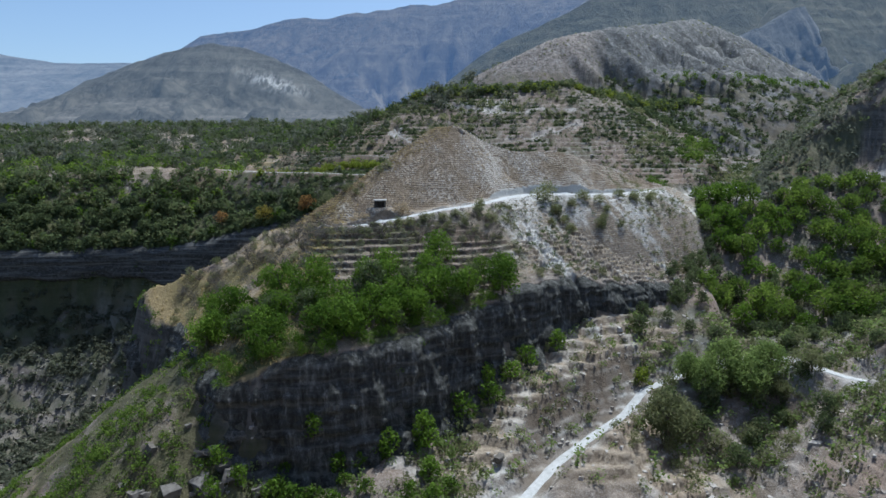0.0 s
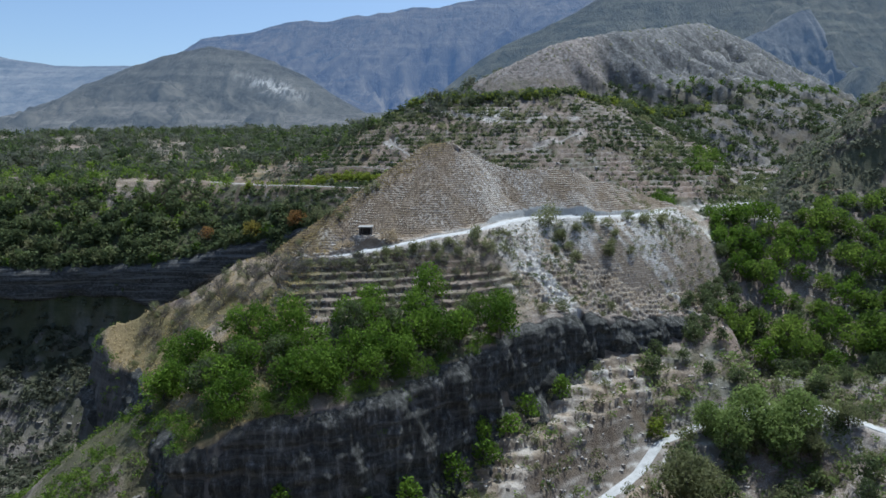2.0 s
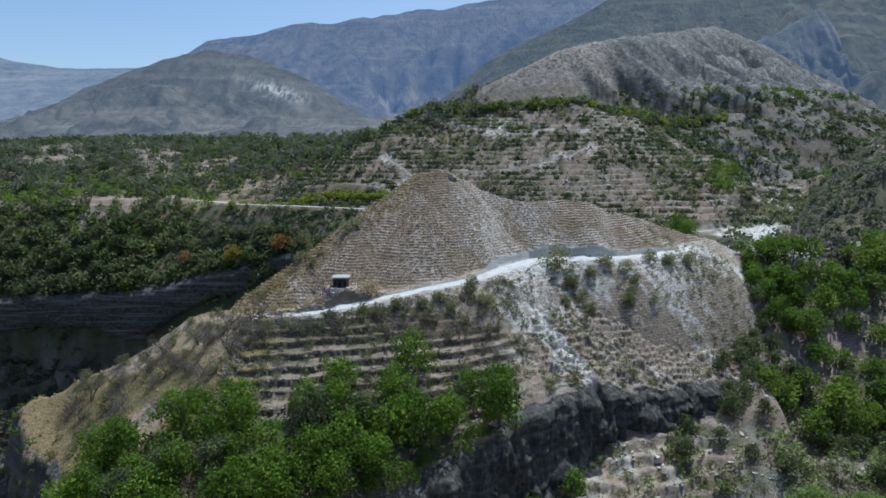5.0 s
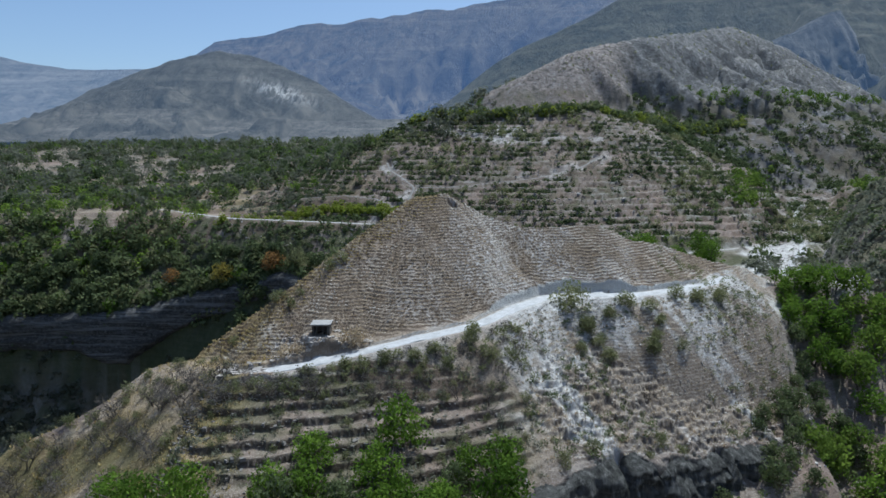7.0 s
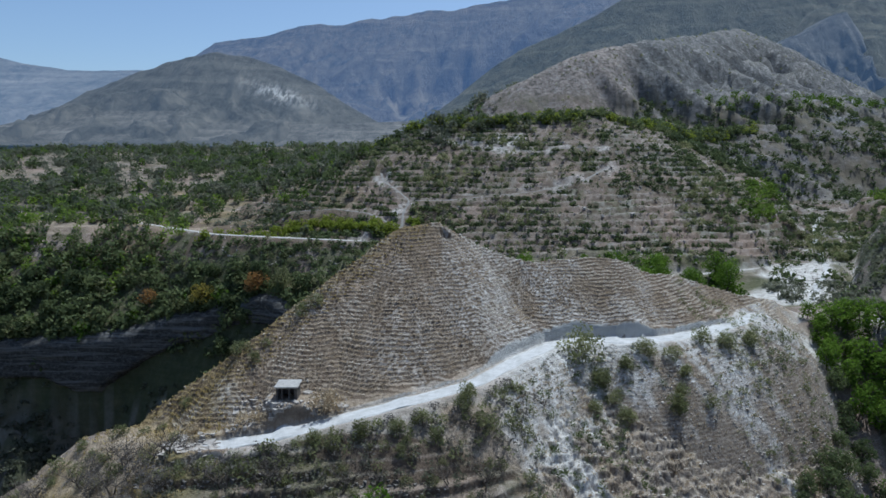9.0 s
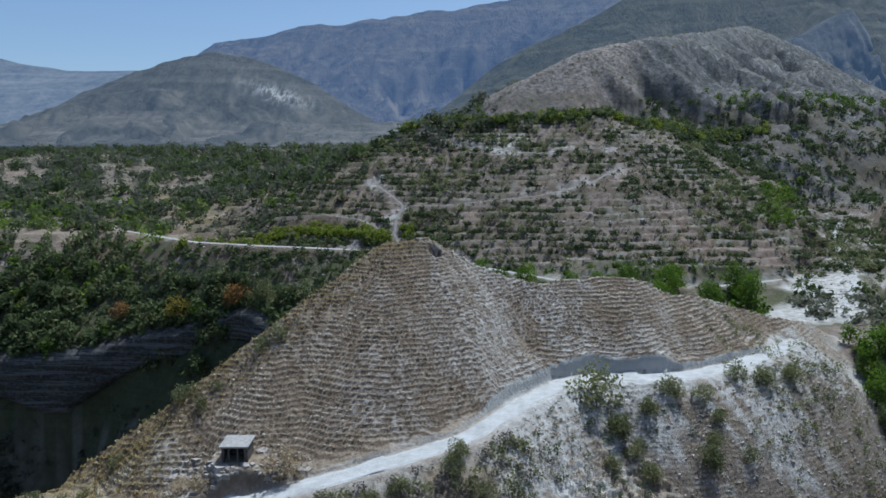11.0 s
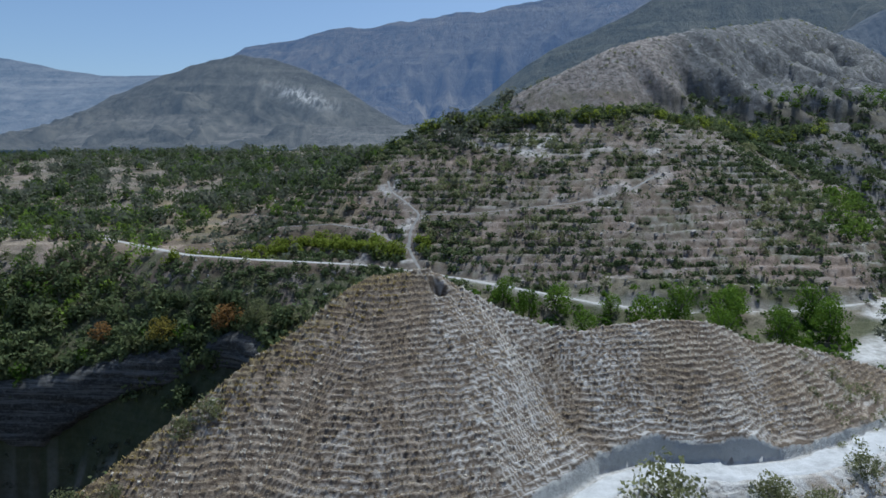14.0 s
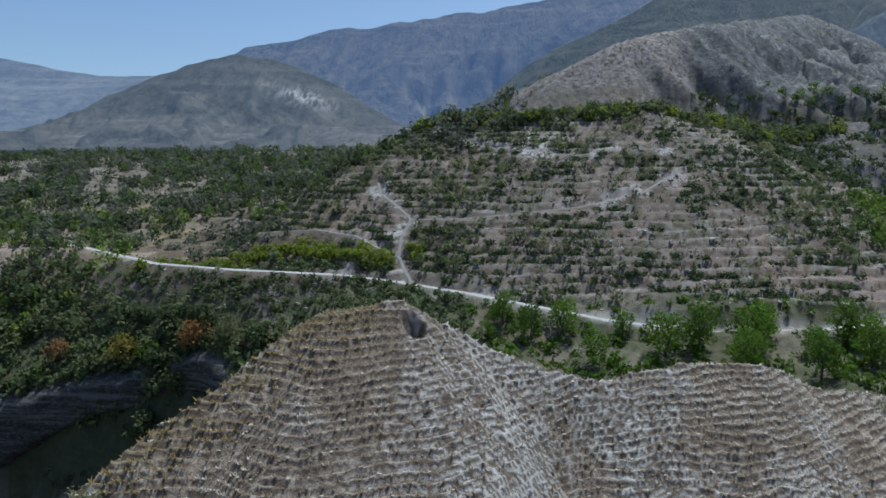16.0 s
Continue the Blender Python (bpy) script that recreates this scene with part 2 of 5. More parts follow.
    # the pointed hill with its trodden steps
    knob = knob_at(x, y)
    crest_gap = along(CREST, x, y)[0]
    knob = knob - sstep(0, 6, crest_gap) * 1.3 * np.exp(-((x - 13 - 0.3 * (y - 140)) / 3.0) ** 2) * (0.55 + 0.45 * sstep(53, 57, knob)) + 0.6 * np.exp(-((x - 31) / 3.5) ** 2) - 0.5 * np.exp(-((x - 36) / 2.5) ** 2)
    knob = knob - 1.3 * np.exp(-((x - 22.5) / 5.5) ** 2) * sstep(2, 8, crest_gap)
    knob = knob + n1 * 0.8 + n2 * 0.35
    knob = knob - 3.0 * np.maximum(0, -into - 0.5) * sstep(-26, -34, x)
    z = smax(z, knob, 1.2)
    talus = sstep(-4, 3, x) * sstep(48, 38, x) * sstep(-1.2, -2.6, into) * sstep(124, 119, y) * sstep(78, 84, y)
    q = z / 1.3 + n2 * 0.3
    z = z + talus * (1.3 * (np.floor(q) + sstep(0.6, 0.9, q - np.floor(q)) - n2 * 0.3) - z)
    on = sstep(0, 1.2, inside(HILL_AREA, x, y)) * np.where(knob > z - 0.4, 1.0, 0.85 * sstep(14, 18, x) * sstep(50.5, 48.5, z) * sstep(-0.6, -0.3, fbm(x / 8, y / 8, 3, 93)))
    fr = trodden(x, y, z)
    lump = fbm(x / 0.6, y / 0.5, 2, 35) * 0.16
    z = z + on * ((sstep(0.38, 0.96, fr) - fr) * STEP * 1.3 + lump * (0.25 + 0.75 * (fr > 0.4)))
    pit = np.hypot((x - 4.3) / 0.8, (y - 149.4) / 0.75)
    z = z - 1.4 * sstep(1.25, 0.6, pit)
    pad = sstep(3.4, 1.9, np.hypot((x + 12.4) * 0.9, y - 125.6))
    z = z + pad * np.maximum(0, 49.5 - z)
    # the cut bank above the track
    d, rz = along(HILL_ROAD, x, y)
    c = np.array(HILL_ROAD)
    above = (y > np.interp(x, c[:, 0], c[:, 1])) & (x > -2) & (x < 52)
    z = np.where(above & (d < 9), np.maximum(z, rz + (0.5 + 0.5 * sstep(10, 19, x) + 0.5 * vnoise(x / 2.2, y / 2.2, 91)) * sstep(52, 46, x) + 0.33 * (d - 2.2) - 0.05 * np.maximum(0, d - 4) ** 2), z)
    # roads, cut in and filled up
    for line, half, rise in ROADS:
        d, rz = along(line, x, y)
        w = np.maximum(0, d - half)
        z = np.clip(z, rz - 0.62 * w - 0.035 * w * w, rz + rise * w + 0.1 * w * w)
    d, rz = along(WADI, x, y)
    w = np.maximum(0, d - 7 - n1 * 8)
    z = np.clip(z, rz - 0.3 * w - 0.03 * w * w, rz + 1.1 * w + 0.02 * w * w + n2 * 0.5)
    # the grey hill behind and the plain far off
    grey = roof(GREY_CREST, x, y, 0.62, 0.5)
    u, v, d = 0.78 * x + 0.62 * y, 0.62 * x - 0.78 * y, along(GREY_CREST, x, y)[0]
    u = u + 16 * fbm(x / 55, y / 55, 3, 47) + 5 * fbm(x / 16, y / 16, 3, 49)
    gully = np.abs(fbm(u / 38 - v / 90, v / 170, 2, 41)) * 46 + np.abs(fbm(u / 15 - v / 36, v / 60, 3, 43)) * 26 + np.abs(fbm(u / 5, v / 16, 3, 45)) * 7.0 + fbm(x / 5, y / 5, 3, 45) * 2.0
    gully = gully * (0.12 + 0.88 * sstep(58, 92, x - 0.3 * (y - 380)))
    grey = grey + 4 - gully * (0.12 + 0.88 * sstep(0, 30, d) * sstep(345, 395, y) * sstep(88, 112, grey)) - 0.27 * np.maximum(0, 400 - y)
    q = grey / 3.0 + n1 * 0.8
    grey = grey + (3.0 * (np.floor(q) + sstep(0.6, 0.95, q - np.floor(q)) - n1 * 0.8) - grey) * 0.7 * sstep(108, 98, grey)
    z = np.where(y > 300, smax(z, grey, 3), z)
    return z


def spaced(*spans):
    """Grid lines: spans of (from, to, step at from, step at to)."""
    out = []
    for lo, hi, s0, s1 in spans:
        v = lo
        while v < hi:
            out.append(v)
            v += s0 + (s1 - s0) * (v - lo) / (hi - lo)
    return np.array(out + [spans[-1][1]])


GX = spaced((-3600, -420, 220, 12), (-420, -150, 9, 2.2), (-150, -62, 2.0, 0.9), (-62, -40, 0.6, 0.3), (-40, 66, 0.56, 0.56), (66, 110, 0.5, 1.0), (110, 420, 1.6, 7), (420, 3600, 10, 220))
GY = spaced((-900, 40, 120, 6), (40, 78, 2.2, 0.6), (78, 121, 0.42, 0.42), (121, 172, 0.75, 0.75), (172, 232, 1.6, 1.2), (232, 330, 0.85, 1.1), (330, 620, 2.0, 6), (620, 4200, 9, 230))


def plain_mesh(name, co, faces, smooth=True):
    me = bpy.data.meshes.new(name)
    faces = np.asarray(faces, np.int32)
    n, k = faces.shape
    me.vertices.add(len(co))
    me.vertices.foreach_set("co", np.asarray(co, np.float32).ravel())
    me.loops.add(n * k)
    me.loops.foreach_set("vertex_index", faces.ravel())
    me.polygons.add(n)
    me.polygons.foreach_set("loop_start", np.arange(0, n * k, k, dtype=np.int32))
    me.polygons.foreach_set("loop_total", np.full(n, k, np.int32))
    me.polygons.foreach_set("use_smooth", np.full(n, smooth))
    me.update(calc_edges=True)
    return me


def grid_faces(nx, ny):
    i = np.arange(nx * ny).reshape(ny, nx)
    return np.stack([i[:-1, :-1], i[:-1, 1:], i[1:, 1:], i[1:, :-1]], -1).reshape(-1, 4)


def give(me, name, values):
    layer = me.attributes.new(name, "FLOAT", "POINT")
    layer.data.foreach_set("value", np.asarray(values, np.float32).ravel())


# ---- materials ----


class Mat:
    """A node material, built up step by step."""

    def __init__(self, name, rough=0.9):
        self.m = bpy.data.materials.new(name)
        self.m.use_nodes = True
        self.n, self.l = self.m.node_tree.nodes, self.m.node_tree.links
        self.b = self.n["Principled BSDF"]
        self.b.inputs["Roughness"].default_value = rough
        self.b.inputs["Specular IOR Level"].default_value = 0.2
        self.co = self.n.new("ShaderNodeTexCoord").outputs["Object"]

    def put(self, socket, value):
        if isinstance(value, bpy.types.NodeSocket):
            self.l.new(value, socket)
        elif isinstance(value, (tuple, list)):
            socket.default_value = (*value, 1)[:4] if len(socket.default_value) == 4 else value
        else:
            socket.default_value = value

    def noise(self, scale, detail=4, rough=0.55, stretch=(1, 1, 1), offset=0.0):
        mp = self.n.new("ShaderNodeMapping")
        mp.inputs["Scale"].default_value, mp.inputs["Location"].default_value = stretch, (offset, offset * 0.7, offset * 1.3)
        self.l.new(self.co, mp.inputs[0])
        t = self.n.new("ShaderNodeTexNoise")
        t.inputs["Scale"].default_value, t.inputs["Detail"].default_value, t.inputs["Roughness"].default_value = scale, detail, rough
        self.l.new(mp.outputs[0], t.inputs["Vector"])
        return t.outputs["Fac"]

    def ramp(self, fac, *stops):
        r = self.n.new("ShaderNodeValToRGB")
        self.put(r.inputs[0], fac)
        els = r.color_ramp.elements
        while len(els) < len(stops):
            els.new(0.5)
        for el, (p, c) in zip(els, stops):
            el.position, el.color = p, (*c, 1) if isinstance(c, tuple) else (c, c, c, 1)
        return r.outputs[0]

    def mix(self, fac, p, q, how="MIX"):
        m = self.n.new("ShaderNodeMix")
        m.data_type, m.blend_type = "RGBA", how
        self.put(m.inputs[0], fac), self.put(m.inputs[6], p), self.put(m.inputs[7], q)
        return m.outputs[2]

    def math(self, how, p, q=0.0):
        m = self.n.new("ShaderNodeMath")
        m.operation = how
        m.use_clamp = how in ("MULTIPLY", "ADD", "SUBTRACT")
        self.put(m.inputs[0], p), self.put(m.inputs[1], q)
        return m.outputs[0]

    def attr(self, name):
        t = self.n.new("ShaderNodeAttribute")
        t.attribute_name = name
        return t.outputs["Fac"]

    def island(self):
        return self.n.new("ShaderNodeNewGeometry").outputs["Random Per Island"]

    def each(self):
        return self.n.new("ShaderNodeObjectInfo").outputs["Random"]

    def steep(self, lo, hi):
        s = self.n.new("ShaderNodeSeparateXYZ")
        self.l.new(self.n.new("ShaderNodeNewGeometry").outputs["Normal"], s.inputs[0])
        m = self.n.new("ShaderNodeMapRange")
        self.put(m.inputs[0], s.outputs[2])
        m.inputs[1].default_value, m.inputs[2].default_value = lo, hi
        m.inputs[3].default_value, m.inputs[4].default_value = 1, 0
        return m.outputs[0]

    def done(self, colour, bump=None, strength=0.4, distance=0.1):
        self.put(self.b.inputs["Base Color"], colour)
        if bump is not None:
            b = self.n.new("ShaderNodeBump")
            b.inputs["Strength"].default_value, b.inputs["Distance"].default_value = strength, distance
            self.put(b.inputs["Height"], bump)
            self.l.new(b.outputs[0], self.b.inputs["Normal"])
        return self.m


def ground_material():
    m = Mat("ground", 0.95)
    big, mid, fine = m.noise(0.045, 5), m.noise(0.35, 6, 0.65, offset=5), m.noise(2.6, 5, 0.7, offset=9)
    soil = m.ramp(mid, (0.28, (0.085, 0.067, 0.053)), (0.5, (0.165, 0.133, 0.108)), (0.72, (0.31, 0.265, 0.225)))
    stones = m.ramp(m.noise(5.0, 3, 0.75, offset=1), (0.5, 0.0), (0.62, 1.0))
    soil = m.mix(stones, soil, m.mix(0.55, soil, (0.5, 0.46, 0.42)))
    soil = m.mix(m.ramp(fine, (0.3, 1.0), (0.48, 0.0)), soil, (0.10, 0.085, 0.065))
    pink = m.mix(m.ramp(big, (0.45, 0.0), (0.6, 0.7)), soil, m.mix(mid, (0.15, 0.108, 0.085), (0.31, 0.235, 0.19)))
    dry = m.ramp(m.noise(1.3, 7, 0.75, offset=3), (0.3, (0.13, 0.10, 0.07)), (0.5, (0.29, 0.235, 0.17)), (0.72, (0.52, 0.455, 0.365)))
    gold = m.ramp(m.noise(2.2, 6, 0.7, offset=8), (0.3, (0.16, 0.118, 0.055)), (0.6, (0.285, 0.22, 0.115)), (0.8, (0.40, 0.33, 0.20)))
    green = m.ramp(mid, (0.3, (0.04, 0.055, 0.02)), (0.6, (0.068, 0.08, 0.03)), (0.8, (0.13, 0.12, 0.06)))
    chalk = m.ramp(m.noise(0.9, 6, 0.65, offset=7), (0.3, (0.27, 0.255, 0.23)), (0.52, (0.50, 0.49, 0.47)), (0.75, (0.66, 0.655, 0.64)))
    rock = m.ramp(m.noise(0.8, 7, 0.72, (1, 1, 0.3), 2), (0.3, (0.022, 0.021, 0.020)), (0.5, (0.07, 0.067, 0.063)), (0.75, (0.19, 0.18, 0.17)))
    strata = m.noise(0.5, 5, 0.6, (0.12, 0.12, 2.2), 6)
    rock = m.mix(m.ramp(strata, (0.42, 0.0), (0.6, 0.6)), rock, (0.15, 0.14, 0.13))
    grey = m.ramp(m.noise(0.25, 8, 0.7, offset=4), (0.3, (0.065, 0.065, 0.066)), (0.55, (0.15, 0.15, 0.15)), (0.8, (0.29, 0.29, 0.29)))
    grey = m.mix(m.attr("blush"), grey, m.ramp(m.noise(0.5, 8, 0.8, offset=14), (0.36, (0.10, 0.088, 0.08)), (0.5, (0.23, 0.197, 0.177)), (0.64, (0.42, 0.365, 0.33))))
    grey = m.mix(m.ramp(m.noise(0.55, 7, 0.8, offset=12), (0.42, 0.8), (0.5, 0.0)), grey, (0.05, 0.052, 0.045))
    grey = m.mix(m.ramp(m.noise(0.33, 7, 0.8, offset=17), (0.53, 0.0), (0.62, 0.6)), grey, (0.40, 0.39, 0.38))
    clay = m.ramp(mid, (0.3, (0.36, 0.36, 0.34)), (0.7, (0.50, 0.50, 0.48)))
    col = m.mix(m.attr("dry"), pink, dry)
    col = m.mix(m.attr("gold"), col, gold)
    col = m.mix(m.attr("grey"), col, grey)
    col = m.mix(m.math("MULTIPLY", m.steep(0.45, 0.72), m.math("SUBTRACT", 1.0, m.math("ADD", m.attr("dry"), m.math("MULTIPLY", m.attr("grey"), 0.8)))), col, rock)
    col = m.mix(m.math("MULTIPLY", m.attr("green"), m.ramp(fine, (0.3, 1.0), (0.7, 0.7))), col, green)
    col = m.mix(m.attr("chalk"), col, chalk)
    # brown earth; on step faces it also carries their shade as colour
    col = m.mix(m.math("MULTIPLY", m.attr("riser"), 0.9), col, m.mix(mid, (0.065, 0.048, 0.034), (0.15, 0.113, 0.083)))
    col = m.mix(m.attr("bank"), col, clay)
    return m.done(col, m.mix(0.5, mid, fine), 0.9, 0.5)


def road_material(name="chalk_road", dim=1.0):
    m = Mat(name, 0.9)
    wear = m.noise(0.7, 7, 0.75)
    col = m.ramp(wear, (0.3, (0.33, 0.328, 0.322)), (0.52, (0.47, 0.472, 0.47)), (0.75, (0.58, 0.585, 0.59)))
    col = m.mix(1.0, col, (dim, dim * 0.97, dim * 0.93), "MULTIPLY") if dim < 1 else col
    return m.done(col, m.noise(3.0, 5, 0.7), 0.5, 0.15)


def leaf_material(name, dark, light, turn=0.35):
    m = Mat(name, 0.85)
    m.b.inputs["Specular IOR Level"].default_value = 0.1
    f = m.math("ADD", m.math("ADD", m.math("MULTIPLY", m.island(), 0.25), m.math("MULTIPLY", m.attr("tint"), 0.4)), m.math("MULTIPLY", m.each(), 0.35))
    col = m.ramp(f, (0.0, dark), (0.55, tuple((p + q) / 2 for p, q in zip(dark, light))), (1.0, light))
    tr = m.n.new("ShaderNodeBsdfTranslucent")
    m.put(tr.inputs[0], col)
    ms = m.n.new("ShaderNodeMixShader")
    ms.inputs[0].default_value = turn
    m.l.new(m.b.outputs[0], ms.inputs[1]), m.l.new(tr.outputs[0], ms.inputs[2])
    m.l.new(ms.outputs[0], m.n["Material Output"].inputs[0])
    return m.done(col)


def bark_material(name="bark", dark=(0.05, 0.042, 0.035), light=(0.16, 0.14, 0.12)):
    m = Mat(name, 0.9)
    f = m.noise(6, 5, 0.65, (1, 1, 0.2))
    return m.done(m.ramp(f, (0.3, dark), (0.7, light)), f, 0.6, 0.03)


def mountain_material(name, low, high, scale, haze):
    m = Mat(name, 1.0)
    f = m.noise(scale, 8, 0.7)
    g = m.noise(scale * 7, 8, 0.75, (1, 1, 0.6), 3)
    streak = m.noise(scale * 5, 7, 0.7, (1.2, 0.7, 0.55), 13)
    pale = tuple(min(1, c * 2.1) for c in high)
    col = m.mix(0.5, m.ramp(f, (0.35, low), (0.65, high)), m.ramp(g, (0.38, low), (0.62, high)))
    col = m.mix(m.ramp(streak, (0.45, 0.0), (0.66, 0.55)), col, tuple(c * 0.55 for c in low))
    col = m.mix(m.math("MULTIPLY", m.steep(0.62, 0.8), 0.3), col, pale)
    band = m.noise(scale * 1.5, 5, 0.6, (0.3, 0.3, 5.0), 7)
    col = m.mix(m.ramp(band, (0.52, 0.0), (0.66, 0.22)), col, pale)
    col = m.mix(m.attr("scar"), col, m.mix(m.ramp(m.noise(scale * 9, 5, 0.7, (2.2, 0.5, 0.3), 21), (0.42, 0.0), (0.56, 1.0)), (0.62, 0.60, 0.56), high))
    # distance haze is put into the slopes as a faint blue emission
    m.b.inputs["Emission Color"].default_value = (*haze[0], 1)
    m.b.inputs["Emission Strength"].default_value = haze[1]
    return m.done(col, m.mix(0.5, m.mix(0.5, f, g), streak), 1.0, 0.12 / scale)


GROUND, ROAD, DIRT = ground_material(), road_material(), road_material("dirt_path", 0.5)
LEAF = leaf_material("orchard_leaves", (0.026, 0.064, 0.008), (0.20, 0.31, 0.042), 0.42)
LEAF_VALLEY = leaf_material("valley_leaves", (0.050, 0.098, 0.018), (0.25, 0.34, 0.06), 0.5)
LEAF_DARK = leaf_material("dark_leaves", (0.040, 0.062, 0.028), (0.18, 0.215, 0.095), 0.42)
TWIGS = leaf_material("dry_twigs", (0.085, 0.078, 0.07), (0.23, 0.21, 0.19), 0.4)
LEAF_LIME = leaf_material("lime_leaves", (0.12, 0.17, 0.02), (0.31, 0.35, 0.06), 0.5)
LEAF_GREY = leaf_material("grey_green_leaves", (0.10, 0.118, 0.052), (0.31, 0.32, 0.165), 0.6)
LEAF_ASH = leaf_material("ashen_leaves", (0.075, 0.085, 0.055), (0.23, 0.24, 0.18), 0.5)
LEAF_FRESH = leaf_material("fresh_leaves", (0.11, 0.17, 0.045), (0.34, 0.42, 0.15), 0.65)
LEAF_RUST = leaf_material("rusty_leaves", (0.17, 0.095, 0.035), (0.40, 0.235, 0.09), 0.5)
LEAF_GOLD = leaf_material("golden_leaves", (0.19, 0.16, 0.035), (0.43, 0.37, 0.09), 0.5)
STRAW = leaf_material("straw", (0.26, 0.20, 0.12), (0.65, 0.55, 0.40), 0.5)
PALE_STRAW = leaf_material("pale_straw", (0.50, 0.455, 0.38), (0.88, 0.84, 0.76), 0.4)
GOLD_STRAW = leaf_material("golden_straw", (0.24, 0.18, 0.07), (0.56, 0.46, 0.22), 0.5)
BARK, GREYWOOD = bark_material(), bark_material("grey_wood", (0.07, 0.062, 0.055), (0.21, 0.19, 0.17))

# ---- the ground ----
gx, gy = np.meshgrid(GX, GY)
gz = height(gx, gy) - 0.7 * sstep(0.6, 1.8, inside(HILL_AREA, gx, gy))
ground_mesh = plain_mesh("ground", np.stack([gx, gy, gz], -1).reshape(-1, 3), grid_faces(len(GX), len(GY)))


COVERS = ("dry", "chalk", "green", "grey", "gold", "bank", "riser", "blush")


def covers(x, y, z):
    n = fbm(x / 7, y / 7, 4, 51)
    nn = fbm(x / 2.0, y / 2.0, 3, 55)
    into = inside(BLUFF, x, y)
    dr, rz = along(HILL_ROAD, x, y)
    knob = knob_at(x, y)
    hill = sstep(-1.6, 0.2, knob - z) * sstep(40, 46, z)
    c = np.array(CREST)
    beyond = y - np.interp(x, c[:, 0], c[:, 1])
    gold = 0.35 * sstep(-2.5, 0.5, roof(NOSE, x, y, 0.78, 1.25) - z) * (into < 0) * (z > -8) * sstep(-0.4, 0.1, n) + hill * sstep(-2.2, -0.4, beyond + n * 1.5) * sstep(6, -2, x) + sstep(-0.45, 0.0, n) * 0.95 * sstep(-17, -21, x) * (into > -2)
    cut = np.maximum(0, dr - 1.55)
    bank = sstep(0.45, 0.1, rz + 6.0 * cut + 0.1 * cut * cut - z) * (z > rz + 0.15) * (dr < 6) * sstep(-5, 3, x)
    fr = trodden(x, y, z)
    # hill step faces: bare brown soil, darkened further for the shade on them
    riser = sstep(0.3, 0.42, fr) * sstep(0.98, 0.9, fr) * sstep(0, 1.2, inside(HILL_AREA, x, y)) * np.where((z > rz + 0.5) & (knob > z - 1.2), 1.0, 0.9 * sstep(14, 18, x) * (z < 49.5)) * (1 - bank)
    dry = np.maximum(hill * 0.75, sstep(0, 4, into) * 0.7)
    dry = np.where((x < -20) & (into > 1.0), 1.0, dry)
    dry = np.where((x > -22) & (x < 13) & (y < 120) & (into > 0), 0.15, dry)
    streak = fbm((x + 0.8 * y) / 3.5, (y - 0.8 * x) / 15, 3, 57)
    chalk = 0.95 * sstep(17, 4, dr + n * 12 + nn * 9 + streak * 26) * sstep(9, 17, x) * (z < rz + 0.3) * sstep(56, 46, x)
    chalk = np.maximum(chalk, (0.42 - 0.2 * sstep(30, 46, x)) * sstep(0.0, 0.45, n + nn * 0.9) * (into < -2) * (x > -8) * (y < 132) * (y > 70))
    chalk = np.maximum(chalk, 0.22 * sstep(-0.3, 0.2, n + nn) * (into > 0) * sstep(13, 19, x) * (z < rz + 0.3))
    chalk = np.maximum(chalk, 0.85 * sstep(7, 2.5, dr + n * 8 + nn * 6) * sstep(6, 15, x) * (z < rz + 0.3))
    chalk = np.maximum(chalk, 0.4 * sstep(4.2, 2.0, dr + n * 3 + nn * 2) * (z < rz + 0.3))
    low_road, _ = along(LOW_ROAD, x, y)
    chalk = np.maximum(chalk, 0.8 * sstep(5, 1.5, low_road + n * 5))
    wadi, _ = along(WADI, x, y)
    chalk = np.maximum(chalk, sstep(10, 4, wadi + n * 10) * sstep(194, 202, y) * sstep(330, 300, y) * 0.95)
    for line, share in ((FAR_ROAD, 0.35), (PATH_UP, 0.6), (PATH_WEST, 0.3), (PATH_EAST, 0.4), (PATH_TOP, 0.5), (LANE, 0.6), (WADI_TRACK, 0.9)):
        d, _ = along(line, x, y)
        chalk = np.maximum(chalk, share * sstep(3.0, 1.0, d + n * 3 + nn * 2))
    chalk = np.maximum(chalk, hill * sstep(-0.1, 0.5, n + 0.35 * np.exp(-((x - 11 - 0.1 * (y - 140)) / 6) ** 2) + 0.2 * np.exp(-((x - 31) / 5) ** 2) + 0.35 * nn) * (0.6 + 0.28 * sstep(3, 9, x)) * (1 - 0.7 * riser))
    slope = (y > 232) * (y < 345) * sstep(-30, 0, x) * (z > 44)
    pale = 0.2 * sstep(20, 95, x) + 0.15 * sstep(66, 80, z)
    chalk = np.maximum(chalk, slope * 0.36 * sstep(0.05, 0.5, 0.7 * n + nn + pale))
    chalk = np.maximum(chalk, 0.75 * sstep(9, 4, np.hypot((x - 19) / 1.7, (y - 297) / 1.0) + n * 6) * (z > 70))
    chalk = np.maximum(chalk, 0.85 * sstep(6, 2.5, np.hypot(x + 9, y - 241) + n * 5))
    chalk = np.maximum(chalk, 0.8 * sstep(3.5, 1.5, np.hypot(x + 16, y - 270) + n * 5))
    field = (y > 190) * (y < 234) * sstep(0, 12, x) * sstep(100, 85, x)
    green = sstep(-0.1, 0.3, n + nn * 0.5) * 0.4 * ((y > 240) & (x < -60) | (y > 310))
    green = np.maximum(green, sstep(-0.2, 0.2, n) * 0.8 * (x < -60) * (y < 250))
